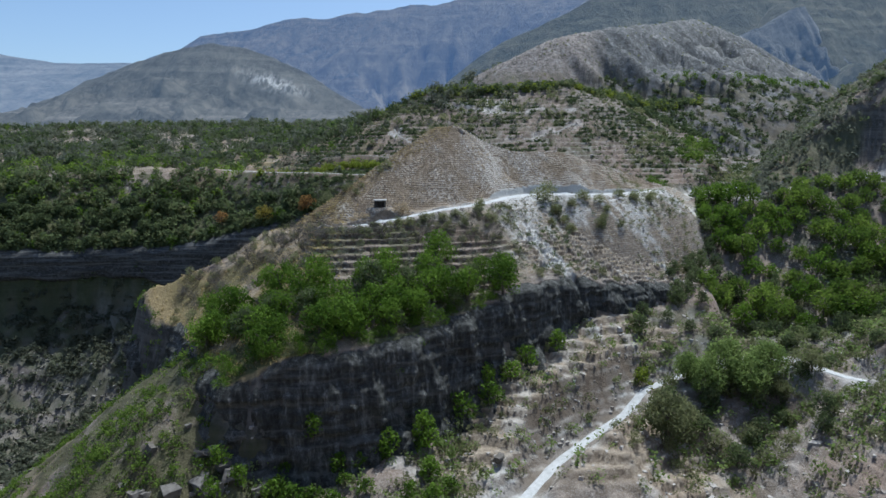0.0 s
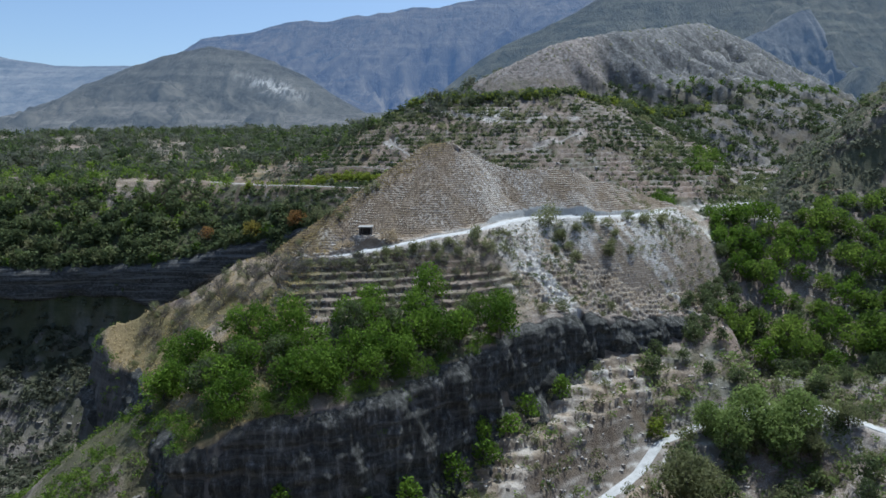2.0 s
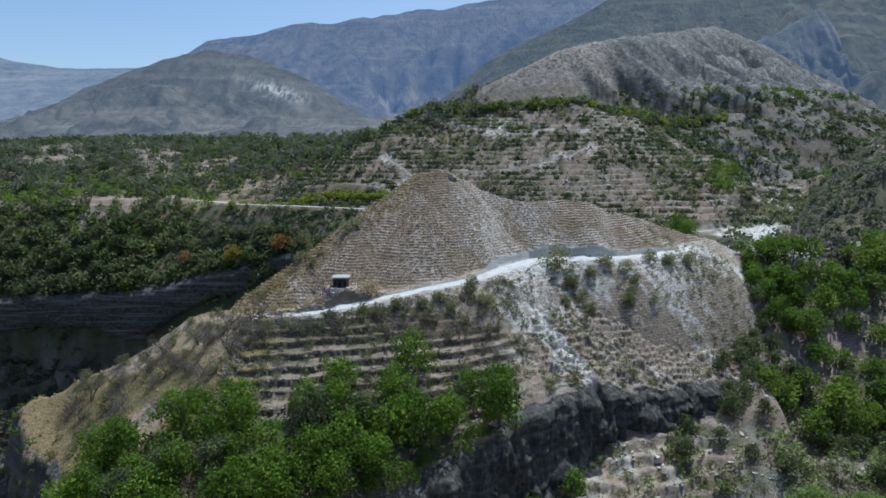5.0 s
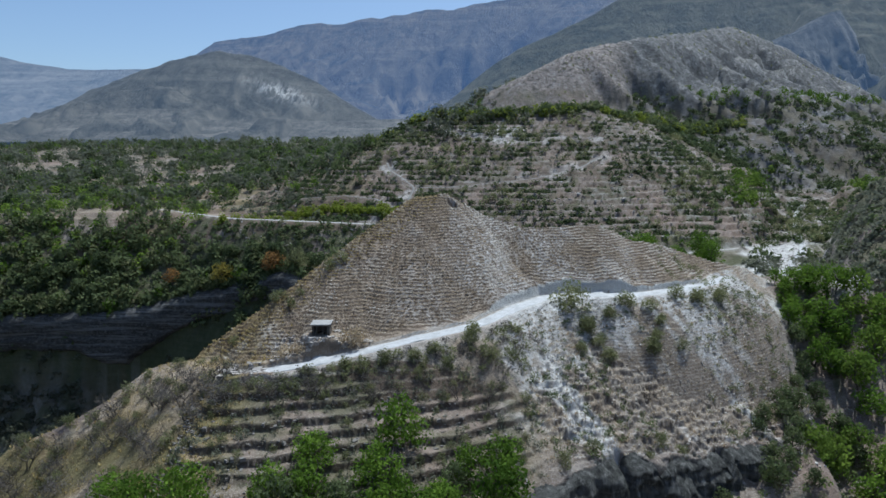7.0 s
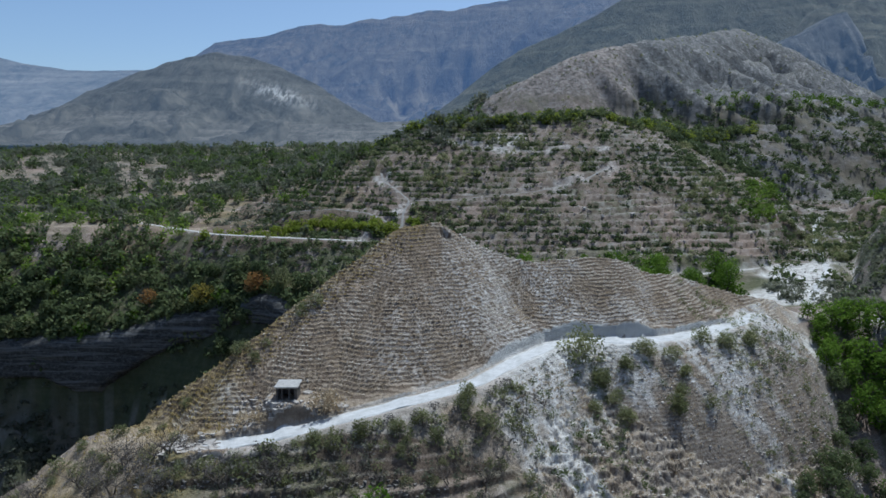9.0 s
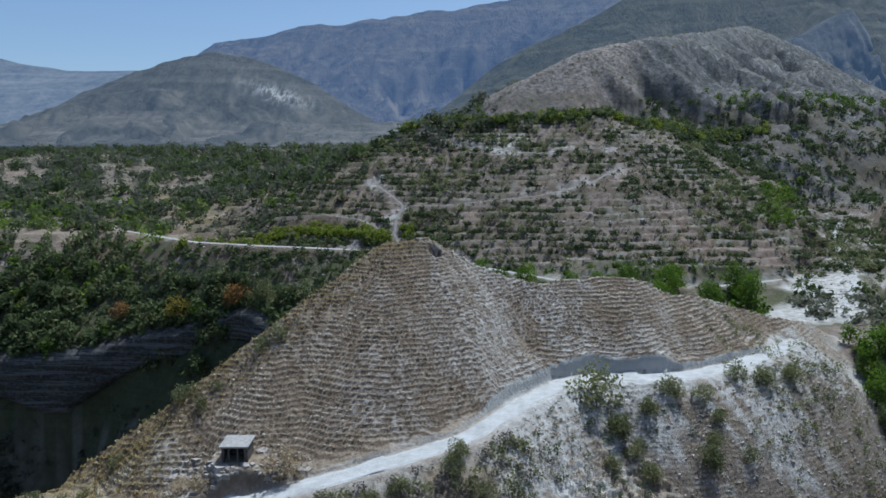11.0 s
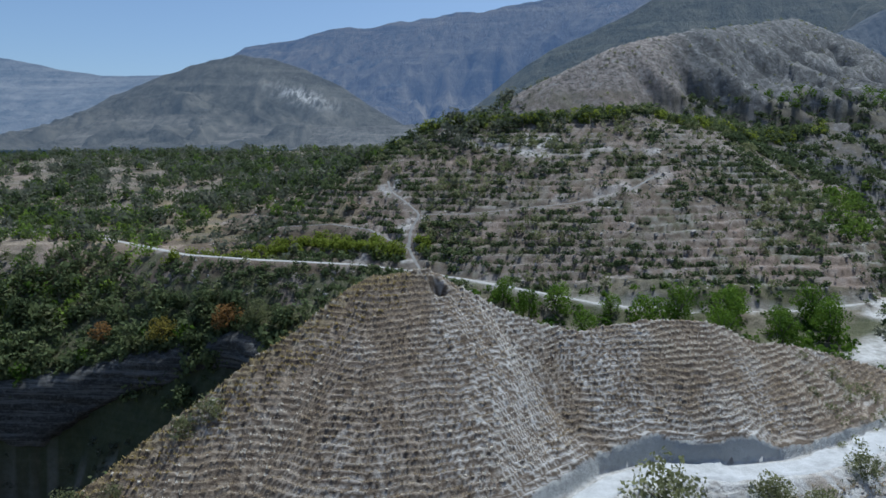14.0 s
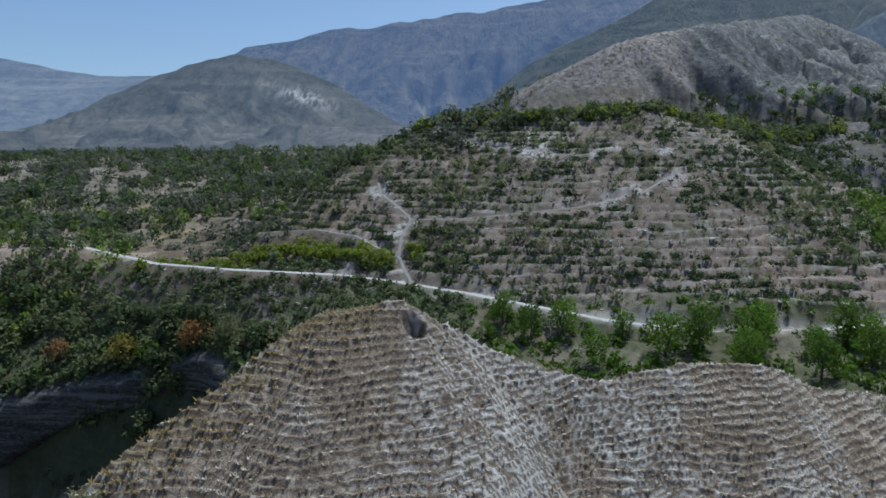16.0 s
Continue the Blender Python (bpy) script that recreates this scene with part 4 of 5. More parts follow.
def part(name, me, parent, label=""):
    ob = new(name, me)
    ob.parent = parent
    if label:
        ob["label"] = label
    return ob


def make_tree(seed, mat, label, name="tree", category="tree", tall=4.5, wide=2.2, blobs=15, per=52, leaf=0.23, twig_mat=None, group=""):
    r = np.random.default_rng(seed)
    ob = tagged(new(name), label, category, group)
    co, fa = wood(r, tall, 0.028 * tall + 0.03, wide * 0.65, 5)
    part("trunk", mesh_of("trunk", co, fa, twig_mat or BARK), ob)
    co, fa, ti = leaves(crown_blobs(r, blobs, wide * 0.85, tall * 0.68, tall * 0.26, wide * 0.42), per, leaf, r)
    part("crown", mesh_of("crown", co, fa, mat, ti), ob)
    return ob


def make_shrub(seed, mat, label, name="shrub", tall=1.6, wide=1.1, blobs=8, per=170, leaf=0.11, group=""):
    r = np.random.default_rng(seed)
    ob = tagged(new(name), label, "shrub", group)
    co, fa = wood(r, tall, 0.05, wide * 0.7, 6, 0.15)
    part("stem", mesh_of("stem", co, fa, GREYWOOD), ob)
    co, fa, ti = leaves(crown_blobs(r, blobs, wide * 0.8, tall * 0.75, tall * 0.12, wide * 0.45), per, leaf, r)
    part("foliage", mesh_of("foliage", co, fa, mat, ti), ob)
    return ob


def make_bare(seed, label, tall=3.0, wide=1.6, limbs=7, twigs=16, group="", name="bare_tree", mat=None):
    r = np.random.default_rng(seed)
    ob = tagged(new(name), label, "tree", group)
    co, fa = wood(r, tall, 0.09, wide, 2, 0.3)
    part("trunk", mesh_of("trunk", co, fa, BARK), ob)
    co, fa = wood(r, tall, 0.075, wide, limbs, 0.3, twigs)
    part("bare_crown", mesh_of("bare_crown", co, fa, mat or BARK), ob)
    return ob


def ground_z(x, y):
    return height(np.array([float(x)]), np.array([float(y)]))[0]


def plant(masters, places, low=0.8, high=1.25, sink=0.1):
    """Copies of the masters on the ground at the places (x, y) or (x, y, size); each master takes the first place of its own."""
    for k, place in enumerate(places):
        x, y = float(place[0]), float(place[1])
        size = (place[2] if len(place) > 2 else 1.0) * rng.uniform(low, high)
        m = pose(x, y, ground_z(x, y) - sink, rng.uniform(-4, 4), rng.uniform(-4, 4), rng.uniform(0, 360))
        ob = masters[k % len(masters)]
        if k < len(masters):
            ob.matrix_basis = m @ Matrix.Diagonal((size, size, size * rng.uniform(0.85, 1.15), 1))
        else:
            c = copy_thing(ob, m)
            c.scale = (size, size, size * rng.uniform(0.85, 1.15))


def patch(n, x0, x1, y0, y1, apart, keep=None):
    """Loose places in a rectangle, no two nearer than apart; keep(x, y, z) gives their share from 0 to 1."""
    cx, cy = rng.uniform(x0, x1, n * 12), rng.uniform(y0, y1, n * 12)
    if keep is not None:
        ok = rng.uniform(size=len(cx)) < keep(cx, cy, height(cx, cy))
        cx, cy = cx[ok], cy[ok]
    out = []
    for x, y in zip(cx, cy):
        if all((x - p) ** 2 + (y - q) ** 2 > apart * apart for p, q in out):
            out.append((x, y))
            if len(out) == n:
                break
    return out


def off_roads(x, y, gap=2.2):
    ok = np.ones(np.shape(x), bool)
    for line, half, _ in ROADS:
        ok &= along(line, x, y)[0] > half + gap - 1.2
    return ok


def clumpy(x, y, scale, seed, lo, hi):
    return sstep(lo, hi, fbm(x / scale, y / scale, 4, seed))


# the orchard on the bluff
G = "orchard trees on the bluff"
orchard_trees = [make_tree(s, LEAF, "leafy bright green fruit tree on the bluff terraces", tall=4.5, wide=2.75, per=62, leaf=0.2, group=G) for s in (1, 2, 3, 4)]
plant(orchard_trees, [(-21.5, 97), (-27, 98), (-31.4, 94.3), (-34.4, 92.6), (-16, 96), (-8.2, 95.5), (-2.3, 104.8), (-3.8, 95.5), (6.5, 108.3, 0.8), (10.1, 104.5, 1.1), (-18, 89), (-13.5, 90.5), (-27, 90.4),
                      (-9.5, 106.8), (3.4, 103.4, 0.8), (-36, 93.5), (-1.3, 109.5, 1.25), (10.3, 109, 0.9), (-24, 88)], 0.9, 1.2)
dim = make_tree(5, LEAF_DARK, "shaded dark green fruit tree on the bluff terraces", tall=4.2, wide=2.5, per=62, leaf=0.2, group=G)
plant([dim], [(-20, 93.5), (-11.5, 99.5), (-6, 101.5), (-25, 94), (-29.5, 91.5), (-15, 92.5, 0.8), (-7, 93, 0.8), (1.5, 99, 0.7), (5, 106, 0.8)], 0.8, 1.1)
rim_growth = make_shrub(6, LEAF, "leafy green bush hanging over the cliff edge", tall=2.2, wide=1.8, blobs=10, group="bushes on the cliff edge")
plant([rim_growth], patch(44, -36, 16, 82, 112, 1.5, lambda x, y, z: (inside(BLUFF, x, y) > -0.2) * (inside(BLUFF, x, y) < 2.4) * sstep(14, 2, x)), 0.6, 1.15)
edge_growth = make_shrub(7, LEAF_GREY, "dull olive bush on the cliff edge", tall=1.6, wide=1.5, blobs=9, group="olive bushes on the cliff edge")
plant([edge_growth], patch(40, -50, 56, 82, 138, 1.8, lambda x, y, z: (inside(BLUFF, x, y) > -0.4) * (inside(BLUFF, x, y) < 1.8) * 1.0), 0.5, 1.1)
edge_trees = make_tree(8, LEAF, "small green tree at the foot of the spur", tall=4.4, wide=2.3, blobs=14, per=40, leaf=0.25, group="trees below the spur")
plant([edge_trees], patch(16, 58, 72, 146, 168, 2.6, lambda x, y, z: (inside(BLUFF, x, y) < -1.0) * (z < 50)), 0.7, 1.1)
plant(orchard_trees, patch(32, -38, 6, 86, 108, 2.6, lambda x, y, z: (inside(BLUFF, x, y) > 1.5) * (y < 104) * (y < 118 + 0.32 * x)), 0.75, 1.15)
G = "small shrubs on the orchard terraces"
low_shrubs = [make_shrub(s, LEAF_GREY, "low grey-green shrub among dry terraces", group=G) for s in (11, 12, 13)]
plant(low_shrubs, patch(85, -26, 15, 103, 121, 1.1, lambda x, y, z: off_roads(x, y, 2.0) * 1.0), 0.4, 0.8)
# trees of the right-hand valley
G = "valley orchard trees"
valley_trees = [make_tree(s, LEAF if s == 21 else LEAF_VALLEY, "dense green walnut tree in the valley orchard", tall=4.8, wide=2.6, blobs=17, per=36, leaf=0.27, group=G) for s in (21, 22, 23)]
plant(valley_trees, patch(105, 54, 118, 126, 166, 2.9, lambda x, y, z: (inside(BLUFF, x, y) < -2.5) * off_roads(x, y, 3.0) * (x < 118) * (0.35 + 0.65 * clumpy(x, y, 12, 243, -0.3, 0.0))), 0.75, 1.2)
G = "dark valley trees"
dark_trees = [make_tree(s, LEAF_DARK, "dark green scrubby tree on the valley slope", tall=3.8, wide=2.2, group=G) for s in (31, 32, 33)]
plant(dark_trees, patch(66, 34, 96, 88, 140, 2.7, lambda x, y, z: (inside(BLUFF, x, y) < -3) * off_roads(x, y, 3.0) * 0.8), 0.55, 1.05)
plant(dark_trees, patch(18, 46, 63, 120, 152, 2.6, lambda x, y, z: (inside(BLUFF, x, y) < 3.0) * (inside(BLUFF, x, y) > -4)), 0.5, 0.9)
big_tree = make_tree(41, LEAF_FRESH, "large spreading green tree beside the lower track", tall=8.0, wide=4.2, blobs=26, per=70, leaf=0.22, group="big trees by the lower track")
plant([big_tree], [(47.5, 103.5), (44, 101.5, 0.8), (50.5, 101, 0.85), (41.5, 104, 0.6), (54, 103, 0.8)], 0.95, 1.05)
big_tree = make_tree(42, LEAF_GREY, "tall grey-green tree beside the lower track", tall=7.0, wide=3.6, blobs=22, per=64, leaf=0.22, group="grey-green trees by the lower track")
plant([big_tree], [(34, 92), (37.5, 95, 0.9), (55, 100, 0.6), (61, 101, 0.55)], 0.95, 1.05)
lime = make_shrub(43, LEAF_LIME, "round lime-green bush at the terrace edge", tall=3.6, wide=2.0, blobs=14, per=60, leaf=0.22)
plant([lime], [(34.5, 106)], 1, 1.01)
G = "shrubs along the lower track"
track_shrubs = [make_shrub(s, LEAF_GREY, "dense grey-green shrub beside the lower track", tall=2.6, wide=1.7, blobs=12, per=90, leaf=0.15, group=G) for s in (44, 45)]
plant(track_shrubs, [(38, 103, 1.1), (42, 104.5, 1.3), (45, 105.5, 1.2), (53, 103.5, 1.3), (56, 104, 1.2), (59, 103, 1.0), (36, 99), (33, 97.5, 0.8), (47, 101, 1.2), (51, 99, 1.1), (55, 96), (44, 100), (38, 94), (42, 92, 1.2), (48, 94), (60, 94), (30, 93, 0.8), (34, 90), (28, 88, 0.8), (52, 90)], 0.85, 1.2)
plant(low_shrubs, patch(50, -12, 90, 84, 130, 2.2, lambda x, y, z: (inside(BLUFF, x, y) < -3) * off_roads(x, y, 2.5) * 1.0), 0.5, 1.1)
G = "trees under the cliff"
cliff_trees = [make_tree(s, LEAF, "green tree rooted at the foot of the cliff", tall=3.6, wide=1.9, group=G) for s in (51, 52)]
plant(cliff_trees, [(-20, 80.5), (-11.3, 84), (-14.4, 82.5), (-22, 79), (-27, 78), (-8, 85), (7, 97.5), (7.7, 95), (11, 99), (-3, 87.5), (-17, 78), (3, 93), (14, 103), (20, 107)], 0.7, 1.25)
plant(cliff_trees, patch(26, -32, 4, 70, 86, 2.4, lambda x, y, z: (inside(BLUFF, x, y) < -2.5) * off_roads(x, y, 3)), 0.55, 1.15)
# trees in the fields behind the pointed hill
G = "field trees behind the hill"
field_trees = [make_tree(s, LEAF, "round green field tree beside the far road", tall=6.4, wide=3.2, group=G) for s in (61, 62)]
plant(field_trees, [(12, 225.6), (23.4, 222.5, 1.2), (17, 221), (33.6, 222, 0.8), (39, 214), (45, 216, 1.2), (54, 216.3, 1.2), (63, 214), (57.8, 222.0, 0.9), (71.6, 220.4, 1.2), (74, 217, 0.9), (70, 210),
                    (27, 212, 0.7), (50, 208), (60, 205), (9, 220, 0.7)], 0.85, 1.15)
def on_rim(x, y, z):
    clear = np.ones(np.shape(x))
    for cx, cy in ((-80.3, 230.2), (-64, 226.2), (-48.3, 224.5), (-41, 223.5)):
        clear = clear * ((np.abs(x - cx + 0.65 * (y - cy)) > 2.6) | (y > cy + 1.0) | (y < cy - 6.5))
    return clear * ((z > 22) & (z < 51)) * sstep(47, 38, z * sstep(-100, -80, x)) * off_roads(x, y, 3.0) * (0.25 + 0.75 * clumpy(x, y, 11, 233, -0.25, 0.1))


# wooded canyon rim
G = "canyon rim trees"
rim_trees = [make_tree(s, LEAF_DARK, "dark green tree crowding the canyon rim", tall=5.0, wide=2.8, per=30, leaf=0.42, group=G) for s in (71, 72, 73)]
plant(rim_trees, patch(42, -160, -34, 210, 236, 3.2, lambda x, y, z: on_rim(x, y, z)), 0.75, 1.15)
plant([make_tree(74, LEAF_RUST, "small rust-orange autumn tree on the canyon rim", tall=4.2, wide=2.0)], [(-80.3, 230.2)], 1.25, 1.26)
plant([make_tree(75, LEAF_GOLD, "round golden-yellow tree on the canyon rim", tall=4.6, wide=2.4)], [(-64, 226.2)], 1.35, 1.36)
plant([make_tree(76, LEAF_RUST, "brownish-orange tree among dark rim trees", tall=5.2, wide=2.6)], [(-48.3, 224.5)], 1.15, 1.16)
plant([make_tree(77, LEAF_GREY, "grey-green willow-like tree on the canyon rim", tall=6.2, wide=3.2)], [(-41, 223.5)], 1, 1.01)
# shrubs under the hill road
G = "roadside shrubs"
road_shrubs = [make_shrub(s, LEAF_GREY, "olive-green roadside shrub on the chalk slope", tall=2.1, wide=1.6, blobs=13, group=G) for s in (81, 82, 83)]
plant(road_shrubs, [(22.4, 138.8, 1.9), (24.2, 136.6, 1.3), (31.2, 141.2, 1.4), (34.6, 141.3, 1.3), (28.1, 138.9, 0.9), (24.6, 137), (25.7, 135.2), (22.9, 132.8, 0.8), (34.8, 137.2), (40.3, 145.5, 0.9), (7.3, 126.2), (48.5, 149), (38.6, 137), (44, 146.5), (36, 139.5),
                    (6.9, 125, 1.0), (2.4, 122.5), (-0.1, 121.2, 0.8), (-6.2, 119.5, 0.8), (-8.3, 119.8, 0.7), (-3.6, 120.8, 0.7), (9.3, 123.3), (27.1, 133.6), (33.7, 135.5), (0.5, 119.5, 0.6), (4, 121.5, 0.7), (-11, 118, 0.6), (-5, 117.5, 0.6)], 0.8, 1.15)
G = "dry brown bushes by the hut"
brown = [make_shrub(s, STRAW, "dry brown bush beside the stone hut", tall=1.5, wide=1.1, group=G) for s in (91, 92)]
plant(brown, [(-15.6, 123.6, 1.1), (-16.9, 123.0, 1.2), (-8.4, 124.4, 1.7), (-7.6, 124.9, 1.4), (-22, 122.8, 0.9), (-14.6, 123.2, 0.7)], 0.9, 1.1)
# bare trees on the dry shoulder
G = "bare grey trees"
bare = [make_bare(s, "bare grey leafless tree on the dry shoulder", group=G) for s in (101, 102, 103)]
plant(bare, [(-21.6, 113.5, 1.2), (-16, 114.5), (-38.4, 117), (-40.8, 111.6), (-29.3, 115), (-36.2, 117.6), (-11.4, 115), (-4.9, 115.6), (-1.5, 116.3), (9.2, 118.2, 1.1), (5.6, 117.6, 0.9), (31.1, 128.5, 0.9), (-29.6, 120, 0.8), (-24, 116.8),
             (-44.7, 111), (-33, 114), (-31, 117, 1.2), (-34.5, 112.5, 1.1), (-26.5, 114.5, 1.2), (-22.5, 117.8), (-28, 109, 1.1), (-39, 107.5), (-45.5, 114.5, 1.1), (-24, 119, 0.9), (-30.5, 111, 1.1), (-37, 114.5), (-27, 117.5), (-25, 112, 0.9), (-42, 114.5, 0.8), (-47, 113)], 0.75, 1.1)
G = "grey-green bushes on the shoulder"
dry = [make_shrub(s, TWIGS, "grey leafless thicket on the dry shoulder", name="dry_bush", tall=2.2, wide=1.9, blobs=12, per=110, leaf=0.085, group="dry thickets") for s in (105, 106, 107)]
plant(dry, [(-21.8, 113.2, 1.1), (-29, 115.5, 1.2), (-36.5, 117.5, 1.1), (-40.5, 112, 1.0), (-27, 118.5), (-33, 114, 1.2), (-24.5, 115.8, 1.1), (-44.5, 111), (-31, 119.5, 0.8), (-38, 108.5), (-24, 111.5), (-30, 111, 1.1), (-35, 111.5),
            (-41.5, 115.5), (-47, 112.5, 0.9), (-27, 108), (-33, 107), (-22, 119.2, 0.8), (-43, 107.5, 0.9), (-19.5, 116.5, 0.8), (-15.5, 117.2, 0.6), (-12, 116.8, 0.6)], 0.8, 1.2)
dull = [make_shrub(s, LEAF_GREY, "dull grey-green bush on dry grass", tall=1.3, wide=1.2, group=G) for s in (111, 112)]
plant(dull, patch(45, -50, -21, 98, 126, 1.5, lambda x, y, z: (inside(BLUFF, x, y) > 1) * 1.0), 0.5, 1.1)


def spray(r, blobs, per, size, flat=0.35):
    """A small plant as loose quads: leaf sprays round each blob, turned a little to the sky."""
    return leaves(blobs, per, size, r, flat)[0]


def strewn(name, places, sizes, protos, mat, label, category, sink=0.15, squash=1.0):
    """Many small plants or stones as one mesh; protos: corner arrays of loose quads."""
    px, py = np.array([p[0] for p in places]), np.array([p[1] for p in places])
    pz = height(px, py)
    co, tint = [], []
    for k in range(len(px)):
        a = rng.uniform(0, 2 * math.pi)
        c, sn = math.cos(a), math.sin(a)
        p = protos[k % len(protos)] * sizes[k]
        co.append(np.stack([p[:, 0] * c - p[:, 1] * sn + px[k], p[:, 0] * sn + p[:, 1] * c + py[k], p[:, 2] * squash + pz[k] - sink * sizes[k]], -1))
        tint.append(np.full(len(p), rng.uniform()))
    co = np.concatenate(co)
    me = mesh_of(name, co, np.arange(len(co)).reshape(-1, 4), mat, np.concatenate(tint))
    return tagged(new(name, me), label, category, kind="stuff")


def random_places(n, x0, x1, y0, y1, keep):
    out = np.zeros((0, 2))
    while len(out) < n:
        x, y = rng.uniform(x0, x1, n * 3), rng.uniform(y0, y1, n * 3)
        ok = rng.uniform(size=len(x)) < keep(x, y, height(x, y))
        out = np.concatenate([out, np.stack([x[ok], y[ok]], -1)])
        if not ok.any():
            break
    return out[:n]


FAR_TREE = [spray(np.random.default_rng(s), crown_blobs(np.random.default_rng(s), 8, 1.7, 2.8, 0.5, 1.0), 8, 0.5) for s in (1, 2, 3, 4, 9, 10)]
NEAR_BUSH = [spray(np.random.default_rng(s), crown_blobs(np.random.default_rng(s), 5, 0.75, 1.0, 0.15, 0.6), 24, 0.2) for s in (15, 16, 17, 18)]
FAR_BUSH = [spray(np.random.default_rng(s), crown_blobs(np.random.default_rng(s), 5, 0.8, 1.0, 0.1, 0.6), 14, 0.36) for s in (5, 6, 7, 8, 11, 12)]

WEED = [w.reshape(-1, 4, 3)[::2].reshape(-1, 3) * (1.25, 1.25, 1.1) for w in FAR_BUSH]


def sizes_for(p, lo, hi):
    return rng.uniform(lo, hi, len(p))


p = random_places(3900, -420, 20, 262, 560, lambda x, y, z: off_roads(x, y, 3) * (0.12 + 0.88 * clumpy(x, y, 22, 201, -0.3, 0.0)) * (1 - 0.8 * sstep(-112, -92, x) * sstep(308, 292, y)) * sstep(255, 290, y - 0.15 * x) * sstep(560, 420, y))
pick = rng.uniform(size=len(p))
half = pick < 0.8
mid_part = pick < 0.4
strewn("plateau_trees", p[mid_part], sizes_for(p[mid_part], 0.8, 1.7), FAR_TREE, LEAF_ASH, "dull green groves of trees covering the far plateau", "trees")
dark_part = half & ~mid_part
strewn("plateau_dark_trees", p[dark_part], sizes_for(p[dark_part], 0.8, 1.7), FAR_TREE, LEAF_DARK, "dark green trees in the plateau groves", "trees")
strewn("plateau_green_trees", p[~half], sizes_for(p[~half], 0.6, 1.3), FAR_TREE, LEAF_VALLEY, "fresh green trees between the plateau groves", "trees")
p = random_places(420, -200, -76, 222, 300, lambda x, y, z: off_roads(x, y, 2.5) * (z > 36) * (0.2 + 0.8 * clumpy(x, y, 12, 249, -0.2, 0.1)))
half = rng.uniform(size=len(p)) < 0.5
strewn("roadside_trees", p[half], sizes_for(p[half], 0.6, 1.3), FAR_TREE, LEAF_DARK, "dark green trees on both sides of the far road", "trees")
strewn("roadside_green_trees", p[~half], sizes_for(p[~half], 0.6, 1.2), FAR_TREE, LEAF_VALLEY, "fresh green trees on both sides of the far road", "trees")
p = random_places(430, -210, -28, 190, 254, on_rim)
strewn("rim_dark_trees", p, sizes_for(p, 0.8, 1.4), FAR_TREE, LEAF_DARK, "dark green woods clinging to the canyon rim", "trees")
p = random_places(280, -210, -28, 190, 254, on_rim)
strewn("rim_grey_trees", p, sizes_for(p, 0.6, 1.2), FAR_TREE, LEAF_GREY, "grey-green bushes between the rim trees", "trees")
p = random_places(70, -210, -28, 190, 254, on_rim)
strewn("rim_green_trees", p, sizes_for(p, 0.6, 1.2), FAR_TREE, LEAF, "fresh green trees on the canyon rim", "trees")
p = random_places(1400, -420, 40, 245, 540, lambda x, y, z: off_roads(x, y, 3) * (0.2 + 0.8 * clumpy(x, y, 25, 207, -0.1, 0.25)))
strewn("plateau_bushes", p, sizes_for(p, 0.7, 2.2), FAR_BUSH, LEAF_ASH, "dark bushes between the plateau fields", "bushes")
def terrace_foot(x, y, z):
    fr = z / 1.7 + fbm(x / 23, y / 23, 4, 3) * 0.45 + fbm(x / 4.5, y / 4.5, 4, 11) * 0.3
    fr = fr - np.floor(fr)
    return 0.12 + 0.88 * ((fr > 0.02) & (fr < 0.45))


p = random_places(6200, -60, 150, 232, 335, lambda x, y, z: off_roads(x, y, 2) * (z > 46) * (0.07 + 0.93 * clumpy(x, y, 10, 211, -0.1, 0.15) + 0.6 * clumpy(x, y, 14, 212, -0.1, 0.1) * sstep(30, -5, x)) * terrace_foot(x, y, z))
strewn("hillside_bushes", p, sizes_for(p, 0.35, 1.25), FAR_BUSH, LEAF_DARK, "dark scrub on the terraced hillside", "bushes")
p = random_places(560, -60, 150, 232, 330, lambda x, y, z: off_roads(x, y, 2) * (z > 46) * clumpy(x, y, 20, 213, -0.05, 0.25))
strewn("hillside_trees", p, sizes_for(p, 0.35, 0.75), FAR_TREE, LEAF_GREY, "small olive trees on the terraced hillside", "trees")
p = random_places(520, -34, 150, 304, 395, lambda x, y, z: sstep(7, 1, np.abs(y - 1 - np.interp(x, [-60, -28, -6, 60, 100, 140, 220], [348, 320, 312, 312, 342, 372, 430]))))
half = rng.uniform(size=len(p)) < 0.6
strewn("crest_trees", p[half], sizes_for(p[half], 0.6, 1.25), FAR_TREE, LEAF_DARK, "belt of dark trees along the far hill crest", "trees")
strewn("crest_green_trees", p[~half], sizes_for(p[~half], 0.5, 1.1), FAR_TREE, LEAF_LIME, "lime-green trees in the far crest belt", "trees")
p = random_places(170, 110, 340, 335, 540, lambda x, y, z: sstep(5, 1, np.abs(z - 83 - 0.063 * (y - 55))))
strewn("slope_trees", p, sizes_for(p, 0.6, 1.2), FAR_TREE, LEAF, "green trees at the foot of the grey hill", "trees")
p = random_places(260, -72, -6, 241, 262, lambda x, y, z: off_roads(x, y, 2) * sstep(0.8, 0.2, np.abs(y - 250 - 4 * np.sin(x / 9)) / 5))
p_bank = random_places(1500, -150, 6, 206, 246, lambda x, y, z: off_roads(x, y, 2.5) * (z > 28) * 1.0)
strewn("bank_bushes", p_bank, sizes_for(p_bank, 0.5, 1.5), FAR_BUSH, LEAF_DARK, "dark scrub on the bank below the far road", "bushes")
strewn("vineyard_rows", p, sizes_for(p, 0.35, 0.75), FAR_TREE, LEAF_LIME, "light green rows of small trees on a field", "trees")
